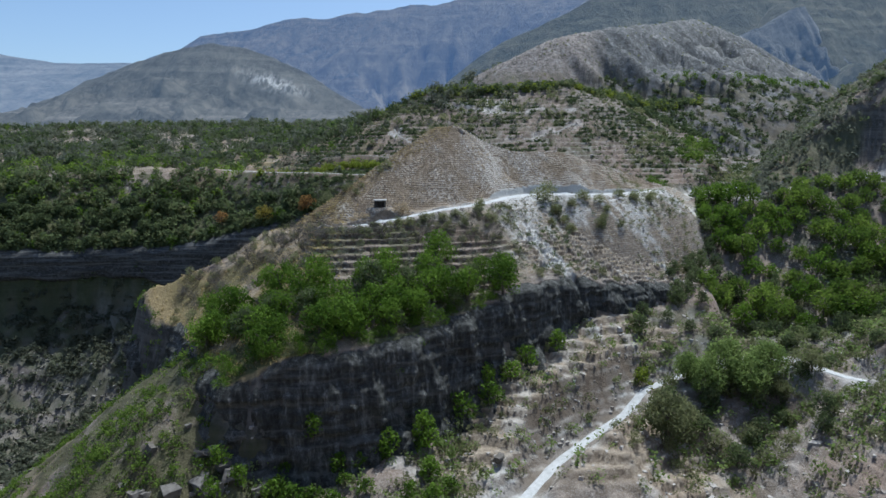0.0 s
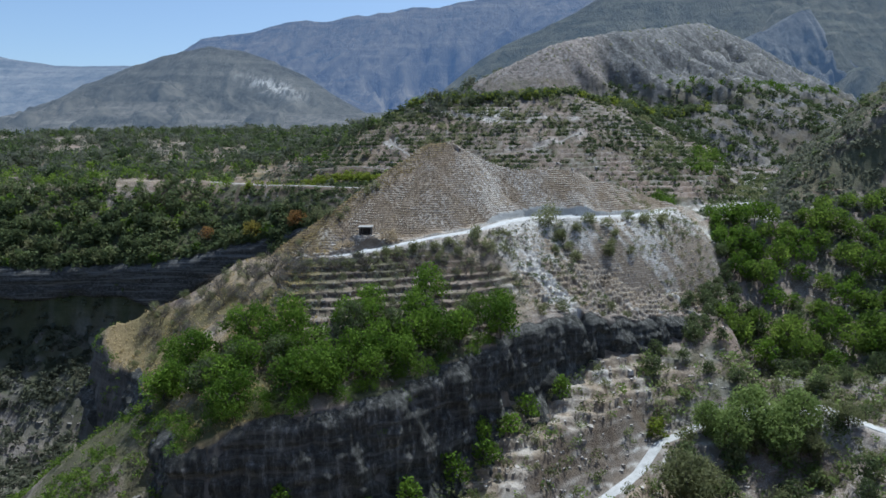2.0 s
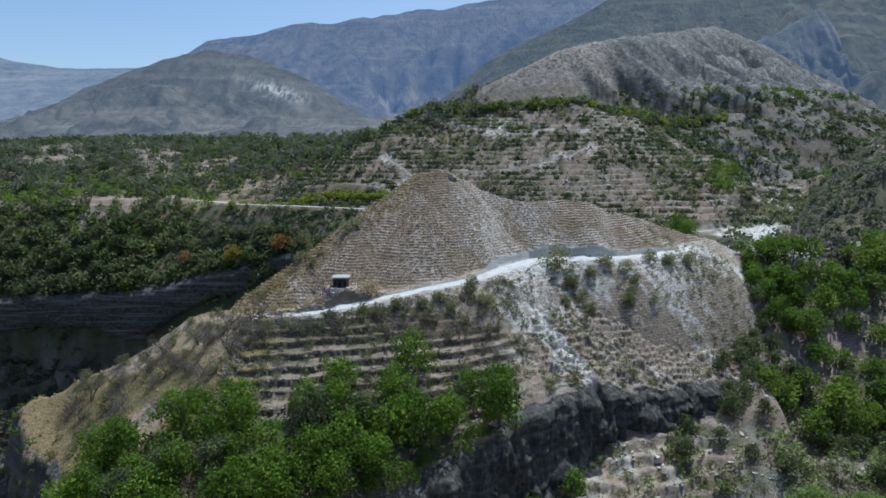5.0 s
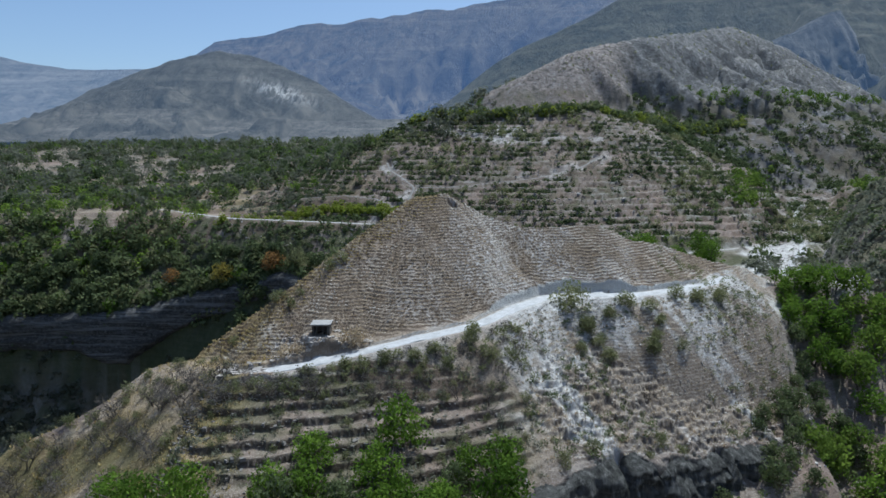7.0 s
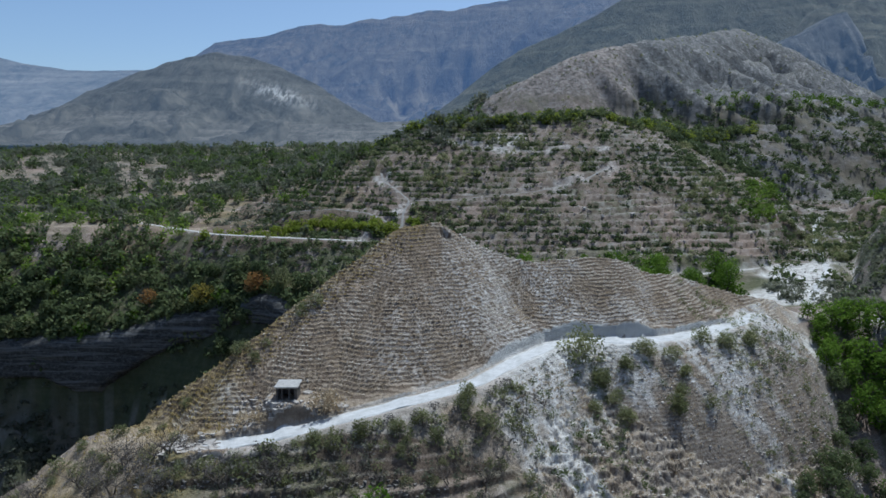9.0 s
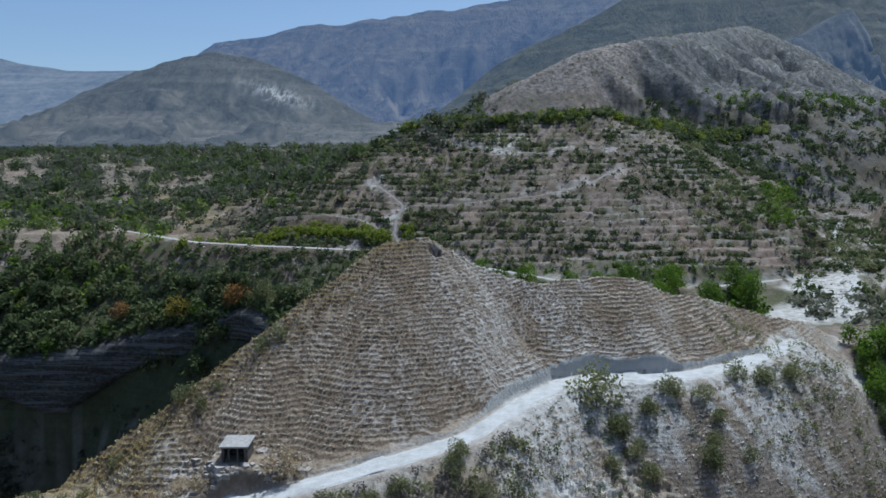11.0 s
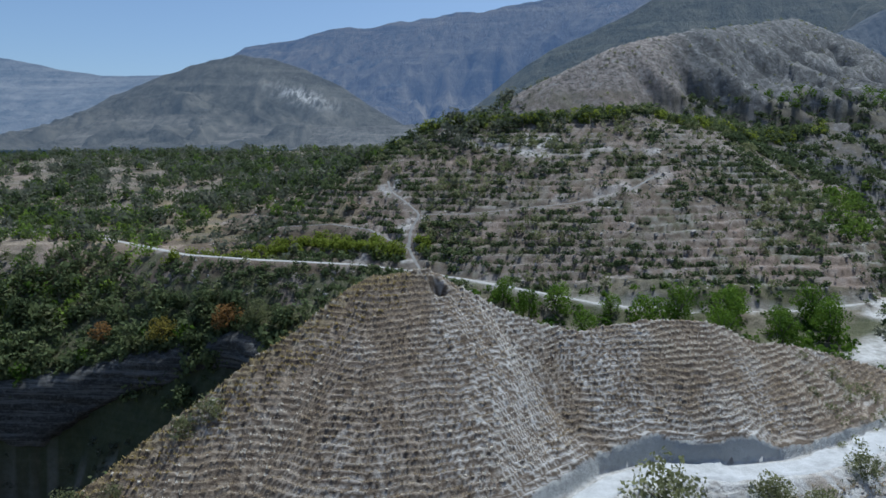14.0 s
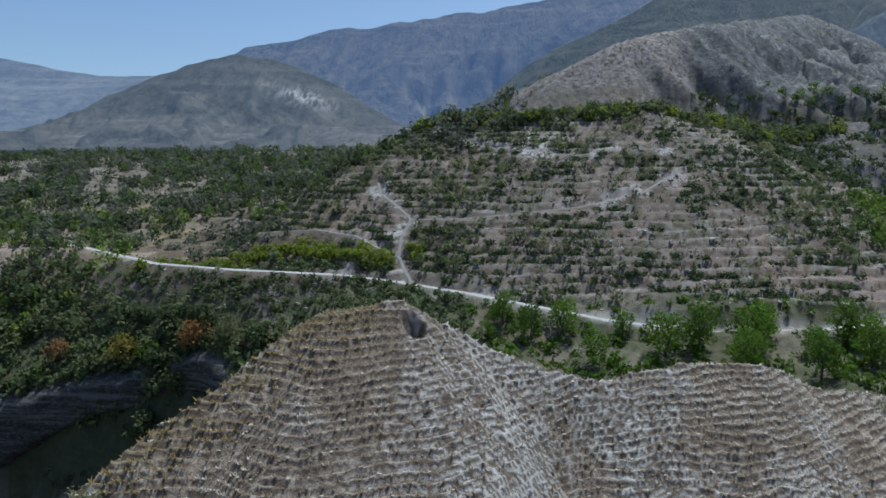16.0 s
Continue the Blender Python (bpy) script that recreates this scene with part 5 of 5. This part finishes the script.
p = random_places(520, -200, -26, 180, 240, lambda x, y, z: sstep(3.5, 1.0, np.abs(inside(CANYON, x, y) + 1.8)) * (z > 15))
strewn("wall_top_bushes", p, sizes_for(p, 0.9, 2.0), FAR_BUSH, LEAF_DARK, "dark bushes hanging over the canyon wall", "bushes", 0.3)
p = random_places(3700, -200, -40, 110, 222, lambda x, y, z: (z < 16) * (0.45 + 0.55 * clumpy(x, y, 14, 217, -0.15, 0.2)) * sstep(40, 20, inside(CANYON, x, y) - 55))
strewn("canyon_scrub", p, sizes_for(p, 0.7, 2.0), FAR_BUSH, LEAF_ASH, "grey-green scrub on the canyon floor", "bushes")
p = random_places(1000, -82, -30, 76, 118, lambda x, y, z: (inside(BLUFF, x, y) < -1.0) * (z > -10) * sstep(-0.3, 0.3, fbm(x / 6, y / 6, 3, 237)))
strewn("nose_bushes", p, sizes_for(p, 0.4, 1.1), NEAR_BUSH, LEAF_VALLEY, "yellow-green bushes on the grassy nose", "bushes")
p = random_places(3100, -30, 105, 70, 140, lambda x, y, z: (inside(BLUFF, x, y) < -3.0) * off_roads(x, y, 2) * (0.2 + 0.8 * clumpy(x, y, 9, 219, -0.1, 0.3)) * (1 - 0.65 * sstep(38, 32, x) * sstep(0, 6, x)))
half = rng.uniform(size=len(p)) < 0.6
strewn("valley_bushes", p[half], sizes_for(p[half], 0.5, 1.5), NEAR_BUSH, LEAF_GREY, "grey-green bushes on the lower slopes", "bushes")
strewn("valley_green_bushes", p[~half], sizes_for(p[~half], 0.5, 1.6), NEAR_BUSH, LEAF_FRESH, "fresh green bushes on the lower slopes", "bushes")
p = random_places(1500, 80, 140, 108, 215, lambda x, y, z: (z > 38) * (0.3 + 0.7 * clumpy(x, y, 9, 225, -0.2, 0.2)))
strewn("ridge_scrub", p, sizes_for(p, 0.6, 1.5), FAR_BUSH, LEAF_ASH, "grey-green scrub covering the stony ridge beside the valley", "bushes")
p = random_places(900, 84, 220, 110, 300, lambda x, y, z: (z > 40) * (0.3 + 0.7 * clumpy(x, y, 12, 223, -0.1, 0.3)))
strewn("ridge_bushes", p, sizes_for(p, 0.7, 2.0), FAR_BUSH, LEAF_DARK, "dark scrub on the steep rocky ridge", "bushes")
p = random_places(1500, 0, 420, 340, 620, lambda x, y, z: (0.3 + 0.7 * clumpy(x, y, 30, 227, -0.1, 0.3)) * sstep(92, 100, z))
strewn("grey_hill_shrubs", p, sizes_for(p, 0.3, 0.95), FAR_BUSH, LEAF_GREY, "sparse shrubs dotted over the grey hill", "bushes")
p = random_places(150, 95, 220, 252, 340, lambda x, y, z: (z < 66) * (along(WADI, x, y)[0] > 15) * sstep(40, 18, along(WADI, x, y)[0]))
strewn("wadi_trees", p, sizes_for(p, 0.5, 1.1), FAR_TREE, LEAF_VALLEY, "green trees lining the dry stream bed", "trees")
p = random_places(2600, 90, 330, 320, 470, lambda x, y, z: (z < 105) * (0.3 + 0.7 * clumpy(x, y, 18, 229, -0.1, 0.3)))
strewn("gorge_scrub", p, sizes_for(p, 0.9, 2.3), FAR_BUSH, LEAF_DARK, "dark scrub on the shaded gorge side", "bushes")
p = random_places(480, 5, 76, 192, 232, lambda x, y, z: off_roads(x, y, 2) * (along(WADI, x, y)[0] > 9) * 1.0)
strewn("field_bushes", p, sizes_for(p, 0.4, 1.5), FAR_BUSH, LEAF, "green bushes and weeds in the fields", "bushes")
p = random_places(260, 40, 62, 118, 160, lambda x, y, z: (inside(BLUFF, x, y) > 0) * 0.7)
strewn("spur_bushes", p, sizes_for(p, 0.3, 0.8), NEAR_BUSH, LEAF_GREY, "low dry shrubs on the rocky spur", "bushes")


def tuft_corners(seed):
    r = np.random.default_rng(seed)
    out = []
    for _ in range(7):
        a, lean = r.uniform(0, 2 * math.pi), r.uniform(0.15, 0.6)
        d = np.array([math.cos(a), math.sin(a), 0])
        w = np.array([-d[1], d[0], 0]) * r.uniform(0.08, 0.16)
        b = d * r.uniform(0, 0.12)
        t = b + d * lean * 0.7 + np.array([0, 0, r.uniform(0.5, 1.0)])
        out += [b - w, b + w, t + w * 0.25, t - w * 0.25]
    return np.array(out)


TUFT = [tuft_corners(s) for s in range(8)]
HILL_TUFT = [t.reshape(-1, 4, 3)[:4].reshape(-1, 3) * (1.5, 1.5, 0.72) for t in TUFT]


def on_steps(x, y, z):
    knob = knob_at(x, y)
    fr = trodden(x, y, z)
    return (z > 46) * (knob > z - 1.3) * off_roads(x, y, 2.8) * (0.04 + 0.96 * ((fr > 0.84) | (fr < 0.1)) + 0.12 * (fr > 0.4))


HILL_PLACES = random_places(24000, -40, 64, 116, 170, on_steps)
p = random_places(4000, -58, 60, 84, 150, lambda x, y, z: (inside(BLUFF, x, y) > 0.5) * off_roads(x, y, 1.8) * (0.25 + 0.75 * ((x < -20) | (x > 14))) * 1.0)
strewn("bluff_grass", p, sizes_for(p, 0.14, 0.32), TUFT, STRAW, "dry grass tufts on the bluff", "grass", 0.05)

def on_ledges(x, y, z):
    fr = z / 0.8 + fbm(x / 6, y / 6, 3, 71) * 1.6 + fbm(x / 1.2, y / 1.2, 2, 73) * 0.3
    fr = fr - np.floor(fr)
    return 0.1 + 0.9 * ((fr > 0.9) | (fr < 0.2))


p = random_places(6500, 13, 62, 112, 160, lambda x, y, z: (inside(BLUFF, x, y) > 0.3) * (z < 50.3) * off_roads(x, y, 1.8) * (0.15 + 0.85 * clumpy(x, y, 5, 321, -0.15, 0.2)) * on_ledges(x, y, z))
half = rng.uniform(size=len(p)) < 0.5
strewn("slope_grass", p[half], sizes_for(p[half], 0.16, 0.42), HILL_TUFT, STRAW, "dry grass tufts on the ledges below the hill track", "grass", 0.05)
strewn("pale_slope_grass", p[~half], sizes_for(p[~half], 0.16, 0.4), HILL_TUFT, PALE_STRAW, "bleached grass tufts on the ledges below the hill track", "grass", 0.05)
p = random_places(300, -19, 17, 114, 130, lambda x, y, z: (z < along(HILL_ROAD, x, y)[1] - 0.1) * off_roads(x, y, 1.9) * sstep(9, 3, along(HILL_ROAD, x, y)[0]) * (0.3 + 0.7 * clumpy(x, y, 4, 331, -0.2, 0.15)))
half = rng.uniform(size=len(p)) < 0.5
strewn("roadside_brush", p[half], sizes_for(p[half], 0.4, 0.95), NEAR_BUSH, LEAF_GREY, "olive brush growing under the hill track", "bushes")
strewn("dry_roadside_brush", p[~half], sizes_for(p[~half], 0.35, 0.85), NEAR_BUSH, TWIGS, "dry grey brush growing under the hill track", "bushes")
p = random_places(450, 4, 56, 118, 158, lambda x, y, z: (z < along(HILL_ROAD, x, y)[1] - 0.1) * off_roads(x, y, 1.5) * sstep(11, 3, along(HILL_ROAD, x, y)[0]) * (0.25 + 0.75 * clumpy(x, y, 3, 341, -0.1, 0.2)))
strewn("chalk_weeds", p, sizes_for(p, 0.12, 0.38), NEAR_BUSH, LEAF_ASH, "small dull weeds on the chalk spoil below the track", "bushes")
p = random_places(240, 14, 60, 114, 156, lambda x, y, z: (inside(BLUFF, x, y) > 0.3) * (z < 49.5) * off_roads(x, y, 2.2) * clumpy(x + 0.8 * y, (y - 0.8 * x) / 3, 7, 323, -0.05, 0.25))
strewn("ledge_bushes", p, sizes_for(p, 0.3, 0.8), NEAR_BUSH, LEAF_DARK, "dark olive bushes in the gullies of the chalk slope", "bushes")
p = random_places(420, -24, 15, 100, 121, lambda x, y, z: (inside(BLUFF, x, y) > 0.5) * off_roads(x, y, 2.2) * 1.0)
strewn("terrace_bushes", p, sizes_for(p, 0.25, 0.8), NEAR_BUSH, LEAF_ASH, "ashen weeds along the orchard terraces", "bushes")
p = random_places(3000, -56, -17, 84, 130, lambda x, y, z: (inside(BLUFF, x, y) > -1) * (z < 56) * off_roads(x, y, 2) * (0.2 + 0.8 * clumpy(x, y, 6, 325, -0.2, 0.15)))
strewn("shoulder_grass", p, sizes_for(p, 0.2, 0.5), HILL_TUFT, GOLD_STRAW, "golden grass tufts on the dry shoulder", "grass", 0.05)
p = random_places(1300, -86, -34, 80, 120, lambda x, y, z: (inside(BLUFF, x, y) < -0.5) * sstep(-3, 0, roof(NOSE, x, y, 0.78, 1.25) - z) * (z > -10))
strewn("nose_grass", p, sizes_for(p, 0.25, 0.6), HILL_TUFT, LEAF_GREY, "olive-yellow grass on the steep nose below the bluff", "grass", 0.05)


def stone_corners(seed):
    r = np.random.default_rng(seed)
    c = np.array([(x, y, z) for x in (-1, 1) for y in (-1, 1) for z in (-1, 1)], float) * (1, 0.8, 0.7) * r.uniform(0.55, 1.1, (8, 1)) + r.normal(size=(8, 3)) * 0.12
    return c[np.array([(0, 1, 3, 2), (4, 6, 7, 5), (0, 4, 5, 1), (2, 3, 7, 6), (1, 5, 7, 3), (0, 2, 6, 4)]).ravel()]


def stone_material(name="pale_stone", dim=1.0):
    m = Mat(name, 0.9)
    f = m.noise(1.5, 5, 0.65)
    col = m.mix(m.attr("tint"), m.ramp(f, (0.3, (0.16 * dim, 0.14 * dim, 0.12 * dim)), (0.7, (0.34 * dim, 0.31 * dim, 0.28 * dim))), m.ramp(f, (0.3, (0.28 * dim, 0.26 * dim, 0.24 * dim)), (0.7, (0.54 * dim, 0.51 * dim, 0.475 * dim))))
    return m.done(col, f, 0.5, 0.08)


STONE = [stone_corners(s) for s in range(10)]
def clod_material():
    m = Mat("straw_clods", 0.95)
    f = m.noise(6.0, 4, 0.7)
    col = m.mix(m.attr("tint"), m.ramp(f, (0.3, (0.20, 0.155, 0.105)), (0.7, (0.42, 0.355, 0.27))), m.ramp(f, (0.3, (0.38, 0.335, 0.27)), (0.7, (0.62, 0.57, 0.49))))
    return m.done(col, f, 0.6, 0.05)


p = HILL_PLACES
side = fbm(p[:, 0] / 9, p[:, 1] / 9, 3, 311) + 0.55 * np.exp(-((p[:, 0] - 10) / 5) ** 2) + 0.35 * sstep(26, 34, p[:, 0]) > 0.1
edge = (along(CREST, p[:, 0], p[:, 1])[0] < 3.2) & (p[:, 0] < 2)
strewn("crest_grass", p[edge], sizes_for(p[edge], 0.16, 0.4), HILL_TUFT, GOLD_STRAW, "golden grass tufts along the hill's crest", "grass", 0.05)
p, side = p[~edge], side[~edge]
strewn("hill_grass", p[~side], sizes_for(p[~side], 0.12, 0.32), HILL_TUFT, STRAW, "straw-brown grass tufts along the trodden hill steps", "grass", 0.05)
strewn("pale_hill_grass", p[side], sizes_for(p[side], 0.14, 0.34), HILL_TUFT, PALE_STRAW, "bleached dry grass tufts along the trodden hill steps", "grass", 0.05)
def on_treads(x, y, z):
    fr = trodden(x, y, z)
    return (z > 46) * (knob_at(x, y) > z - 1.3) * off_roads(x, y, 2.8) * ((fr < 0.3) | (fr > 0.92))


p = random_places(7000, -40, 64, 116, 170, on_treads)
strewn("hill_clods", p, np.minimum(0.15, rng.gamma(2.0, 0.02, len(p)) + 0.03), STONE, clod_material(), "pale clods on the trodden hill steps", "stones", 0.1, 0.9)
PALE, DARK_STONE = stone_material(), stone_material("dark_stone", 0.5)


def on_edges(x, y, z):
    n2 = fbm(x / 4.5, y / 4.5, 4, 11)
    fr = (z - n2 * 0.12) / 0.95 + n2 * 0.2
    fr = fr - np.floor(fr)
    return (inside(BLUFF, x, y) > 1) * off_roads(x, y, 2.2) * (0.03 + 0.97 * ((fr > 0.1) & (fr < 0.95)))


p = random_places(1300, -25, 13, 93, 117.5, on_edges)
strewn("terrace_wall_stones", p, rng.gamma(3.0, 0.035, len(p)) + 0.08, STONE, stone_material("terrace_stone", 0.5), "rough stones of the orchard terrace walls", "stones", 0.1)
p = random_places(420, -19, -6, 121.6, 127.5, lambda x, y, z: off_roads(x, y, 1.5) * sstep(6, 2, np.hypot((x + 12.4) * 0.7, y - 124)) * (np.abs(x + 12.4) + 2 * np.abs(y - 125.6) > 3.4))
strewn("hut_rubble", p, rng.gamma(2.0, 0.05, len(p)) + 0.06, STONE, PALE, "loose stones and rubble round the hut", "stones", 0.2)
p = random_places(160, -25, -18, 118, 122.5, lambda x, y, z: sstep(3.5, 1.0, np.hypot(x + 21.5, y - 119.8)))
strewn("track_end_rubble", p, rng.gamma(2.0, 0.1, len(p)) + 0.12, STONE, PALE, "pale rubble heap at the end of the track", "stones", 0.2)
p = random_places(2200, -32, 100, 72, 145, lambda x, y, z: (inside(BLUFF, x, y) < -2.0) * off_roads(x, y, 1.5) * (0.25 + 0.75 * clumpy(x, y, 8, 301, 0.0, 0.3)))
strewn("slope_stones", p, rng.gamma(2.0, 0.08, len(p)) + 0.08, STONE, PALE, "pale limestone rubble on the lower slopes", "stones", 0.3)
p = random_places(1500, 14, 62, 118, 158, lambda x, y, z: (inside(BLUFF, x, y) > -2.0) * (z < 50.5) * off_roads(x, y, 1.5) * 1.0)
strewn("bluff_stones", p, np.minimum(0.26, rng.gamma(2.0, 0.05, len(p)) + 0.05), STONE, PALE, "chalky rubble below the hill track", "stones", 0.3)
p = random_places(2200, 85, 190, 205, 340, lambda x, y, z: sstep(16, 2, along(WADI, x, y)[0]) * 1.0)
strewn("wadi_stones", p, rng.gamma(2.0, 0.07, len(p)) + 0.08, STONE, PALE, "pale boulders strewn over the dry stream bed", "stones", 0.3)
p = random_places(3200, -66, 135, 236, 328, lambda x, y, z: off_roads(x, y, 2) * (z > 46) * 1.0)
strewn("hillside_weeds", p, sizes_for(p, 0.22, 0.6), WEED, LEAF_DARK, "small dark weeds on the terraced hillside", "bushes")
p = random_places(4600, -70, 130, 230, 330, lambda x, y, z: (z > 46) * off_roads(x, y, 1.0) * 0.8)
strewn("hillside_stones", p, rng.gamma(2.0, 0.07, len(p)) + 0.12, STONE, PALE, "stone rubble of the terrace walls", "stones", 0.3)
p = random_places(1800, -190, -45, 70, 215, lambda x, y, z: (z < 8) * clumpy(x, y, 18, 305, 0.0, 0.25))
strewn("canyon_stones", p, rng.gamma(2.0, 0.13, len(p)) + 0.12, STONE, DARK_STONE, "grey scree boulders in the canyon", "stones", 0.3)

# ---- the hut above the track ----


def box(bm, x0, x1, y0, y1, z0, z1, bevel=0.03):
    vs = [bm.verts.new((x, y, z)) for x in (x0, x1) for y in (y0, y1) for z in (z0, z1)]
    fs = [bm.faces.new([vs[i] for i in f]) for f in ((0, 1, 3, 2), (4, 6, 7, 5), (0, 4, 5, 1), (2, 3, 7, 6), (1, 5, 7, 3), (0, 2, 6, 4))]
    bmesh.ops.bevel(bm, geom=list({e for f in fs for e in f.edges}), offset=bevel, segments=1, affect="EDGES")


def box_mesh(name, mat, *spans, bevel=0.03):
    bm = bmesh.new()
    for span in spans:
        box(bm, *span, bevel=bevel)
    bmesh.ops.recalc_face_normals(bm, faces=bm.faces)
    me = bpy.data.meshes.new(name)
    bm.to_mesh(me)
    bm.free()
    me.materials.append(mat)
    return me


def masonry(name, low, high):
    m = Mat(name, 0.95)
    f = m.noise(3.0, 5, 0.65)
    return m.done(m.ramp(f, (0.3, low), (0.7, high)), f, 0.6, 0.05)


CONCRETE, RUBBLE = masonry("weathered_concrete", (0.24, 0.235, 0.225), (0.42, 0.41, 0.395)), masonry("rubble_wall", (0.05, 0.045, 0.04), (0.15, 0.135, 0.12))
hut = tagged(new("hut"), "small open-fronted stone hut with flat concrete roof", "hut")
hz = 49.5
hut.matrix_basis = pose(-12.4, 124.6, hz, 0, 0, 3) @ Matrix.Diagonal((0.9, 0.9, 0.72, 1))
part("roof_slab", box_mesh("roof_slab", CONCRETE, (-1.45, 1.45, -0.25, 2.5, 2.02, 2.2)), hut, "pale weathered concrete slab")
part("back_wall", box_mesh("back_wall", RUBBLE, (-1.25, 1.25, 2.0, 2.3, -0.2, 2.02)), hut)
part("side_wall", box_mesh("side_wall", RUBBLE, (-1.27, -1.02, 0.05, 2.0, -0.4, 2.02)), hut)
part("side_wall", box_mesh("side_wall", RUBBLE, (1.02, 1.27, 0.05, 2.0, -0.4, 2.02)), hut)
part("lintel", box_mesh("lintel", CONCRETE, (-1.3, 1.3, -0.02, 0.16, 1.82, 2.02)), hut)
part("footing", box_mesh("footing", RUBBLE, (-1.4, 1.4, -0.3, 2.4, -2.4, 0.02)), hut, "rough stone platform")
for px in (-0.55, 0.3, 1.0):
    part("post", box_mesh("post", GREYWOOD, (px - 0.06, px + 0.06, 0.0, 0.12, 0.0, 1.82), bevel=0.015), hut)
bm = bmesh.new()
co, fa = tube((-0.95, 0.02, 0.05), (-0.6, 0.05, 1.3), 0.05, 0.04, 6)
vs = [bm.verts.new(c) for c in co]
for f in fa:
    bm.faces.new([vs[i] for i in f])
me = bpy.data.meshes.new("prop")
bm.to_mesh(me)
bm.free()
me.materials.append(GREYWOOD)
part("prop", me, hut, "leaning pale wooden prop")

# tumbled blocks at the foot of the cliff
G = "fallen blocks under the cliff"
r = np.random.default_rng(401)
for k in range(26):
    c = stone_corners(500 + k)
    faces = np.arange(24).reshape(-1, 4)
    uniq, inv = np.unique(np.round(c, 5), axis=0, return_inverse=True)
    bm = bmesh.new()
    vs = [bm.verts.new(v) for v in uniq]
    for f in inv.reshape(-1)[faces]:
        bm.faces.new([vs[i] for i in f])
    bmesh.ops.subdivide_edges(bm, edges=bm.edges[:], cuts=2, use_grid_fill=True)
    for v in bm.verts:
        v.co += Vector(noise.noise_vector(v.co * 1.7 + Vector((k, 0, 0)))) * 0.22
    bmesh.ops.bevel(bm, geom=[e for e in bm.edges if e.calc_length() > 0.5], offset=0.05, segments=1, affect="EDGES")
    me = bpy.data.meshes.new("boulder")
    bm.to_mesh(me)
    bm.free()
    give(me, "tint", np.full(len(me.vertices), r.uniform(0, 0.6)))
    me.materials.append(DARK_STONE)
    ob = tagged(new("boulder", me), "angular grey limestone block below the cliff", "boulder", G)
    x, y, size = r.uniform(-42, -22), r.uniform(75, 83), r.uniform(0.5, 1.5)
    if k > 17:
        x, y, size = r.uniform(-20, 10), r.uniform(80, 88), r.uniform(0.4, 0.9)
    ob.matrix_basis = pose(x, y, ground_z(x, y) + size * 0.15, r.uniform(-20, 20), r.uniform(-20, 20), r.uniform(0, 360)) @ Matrix.Scale(size, 4)
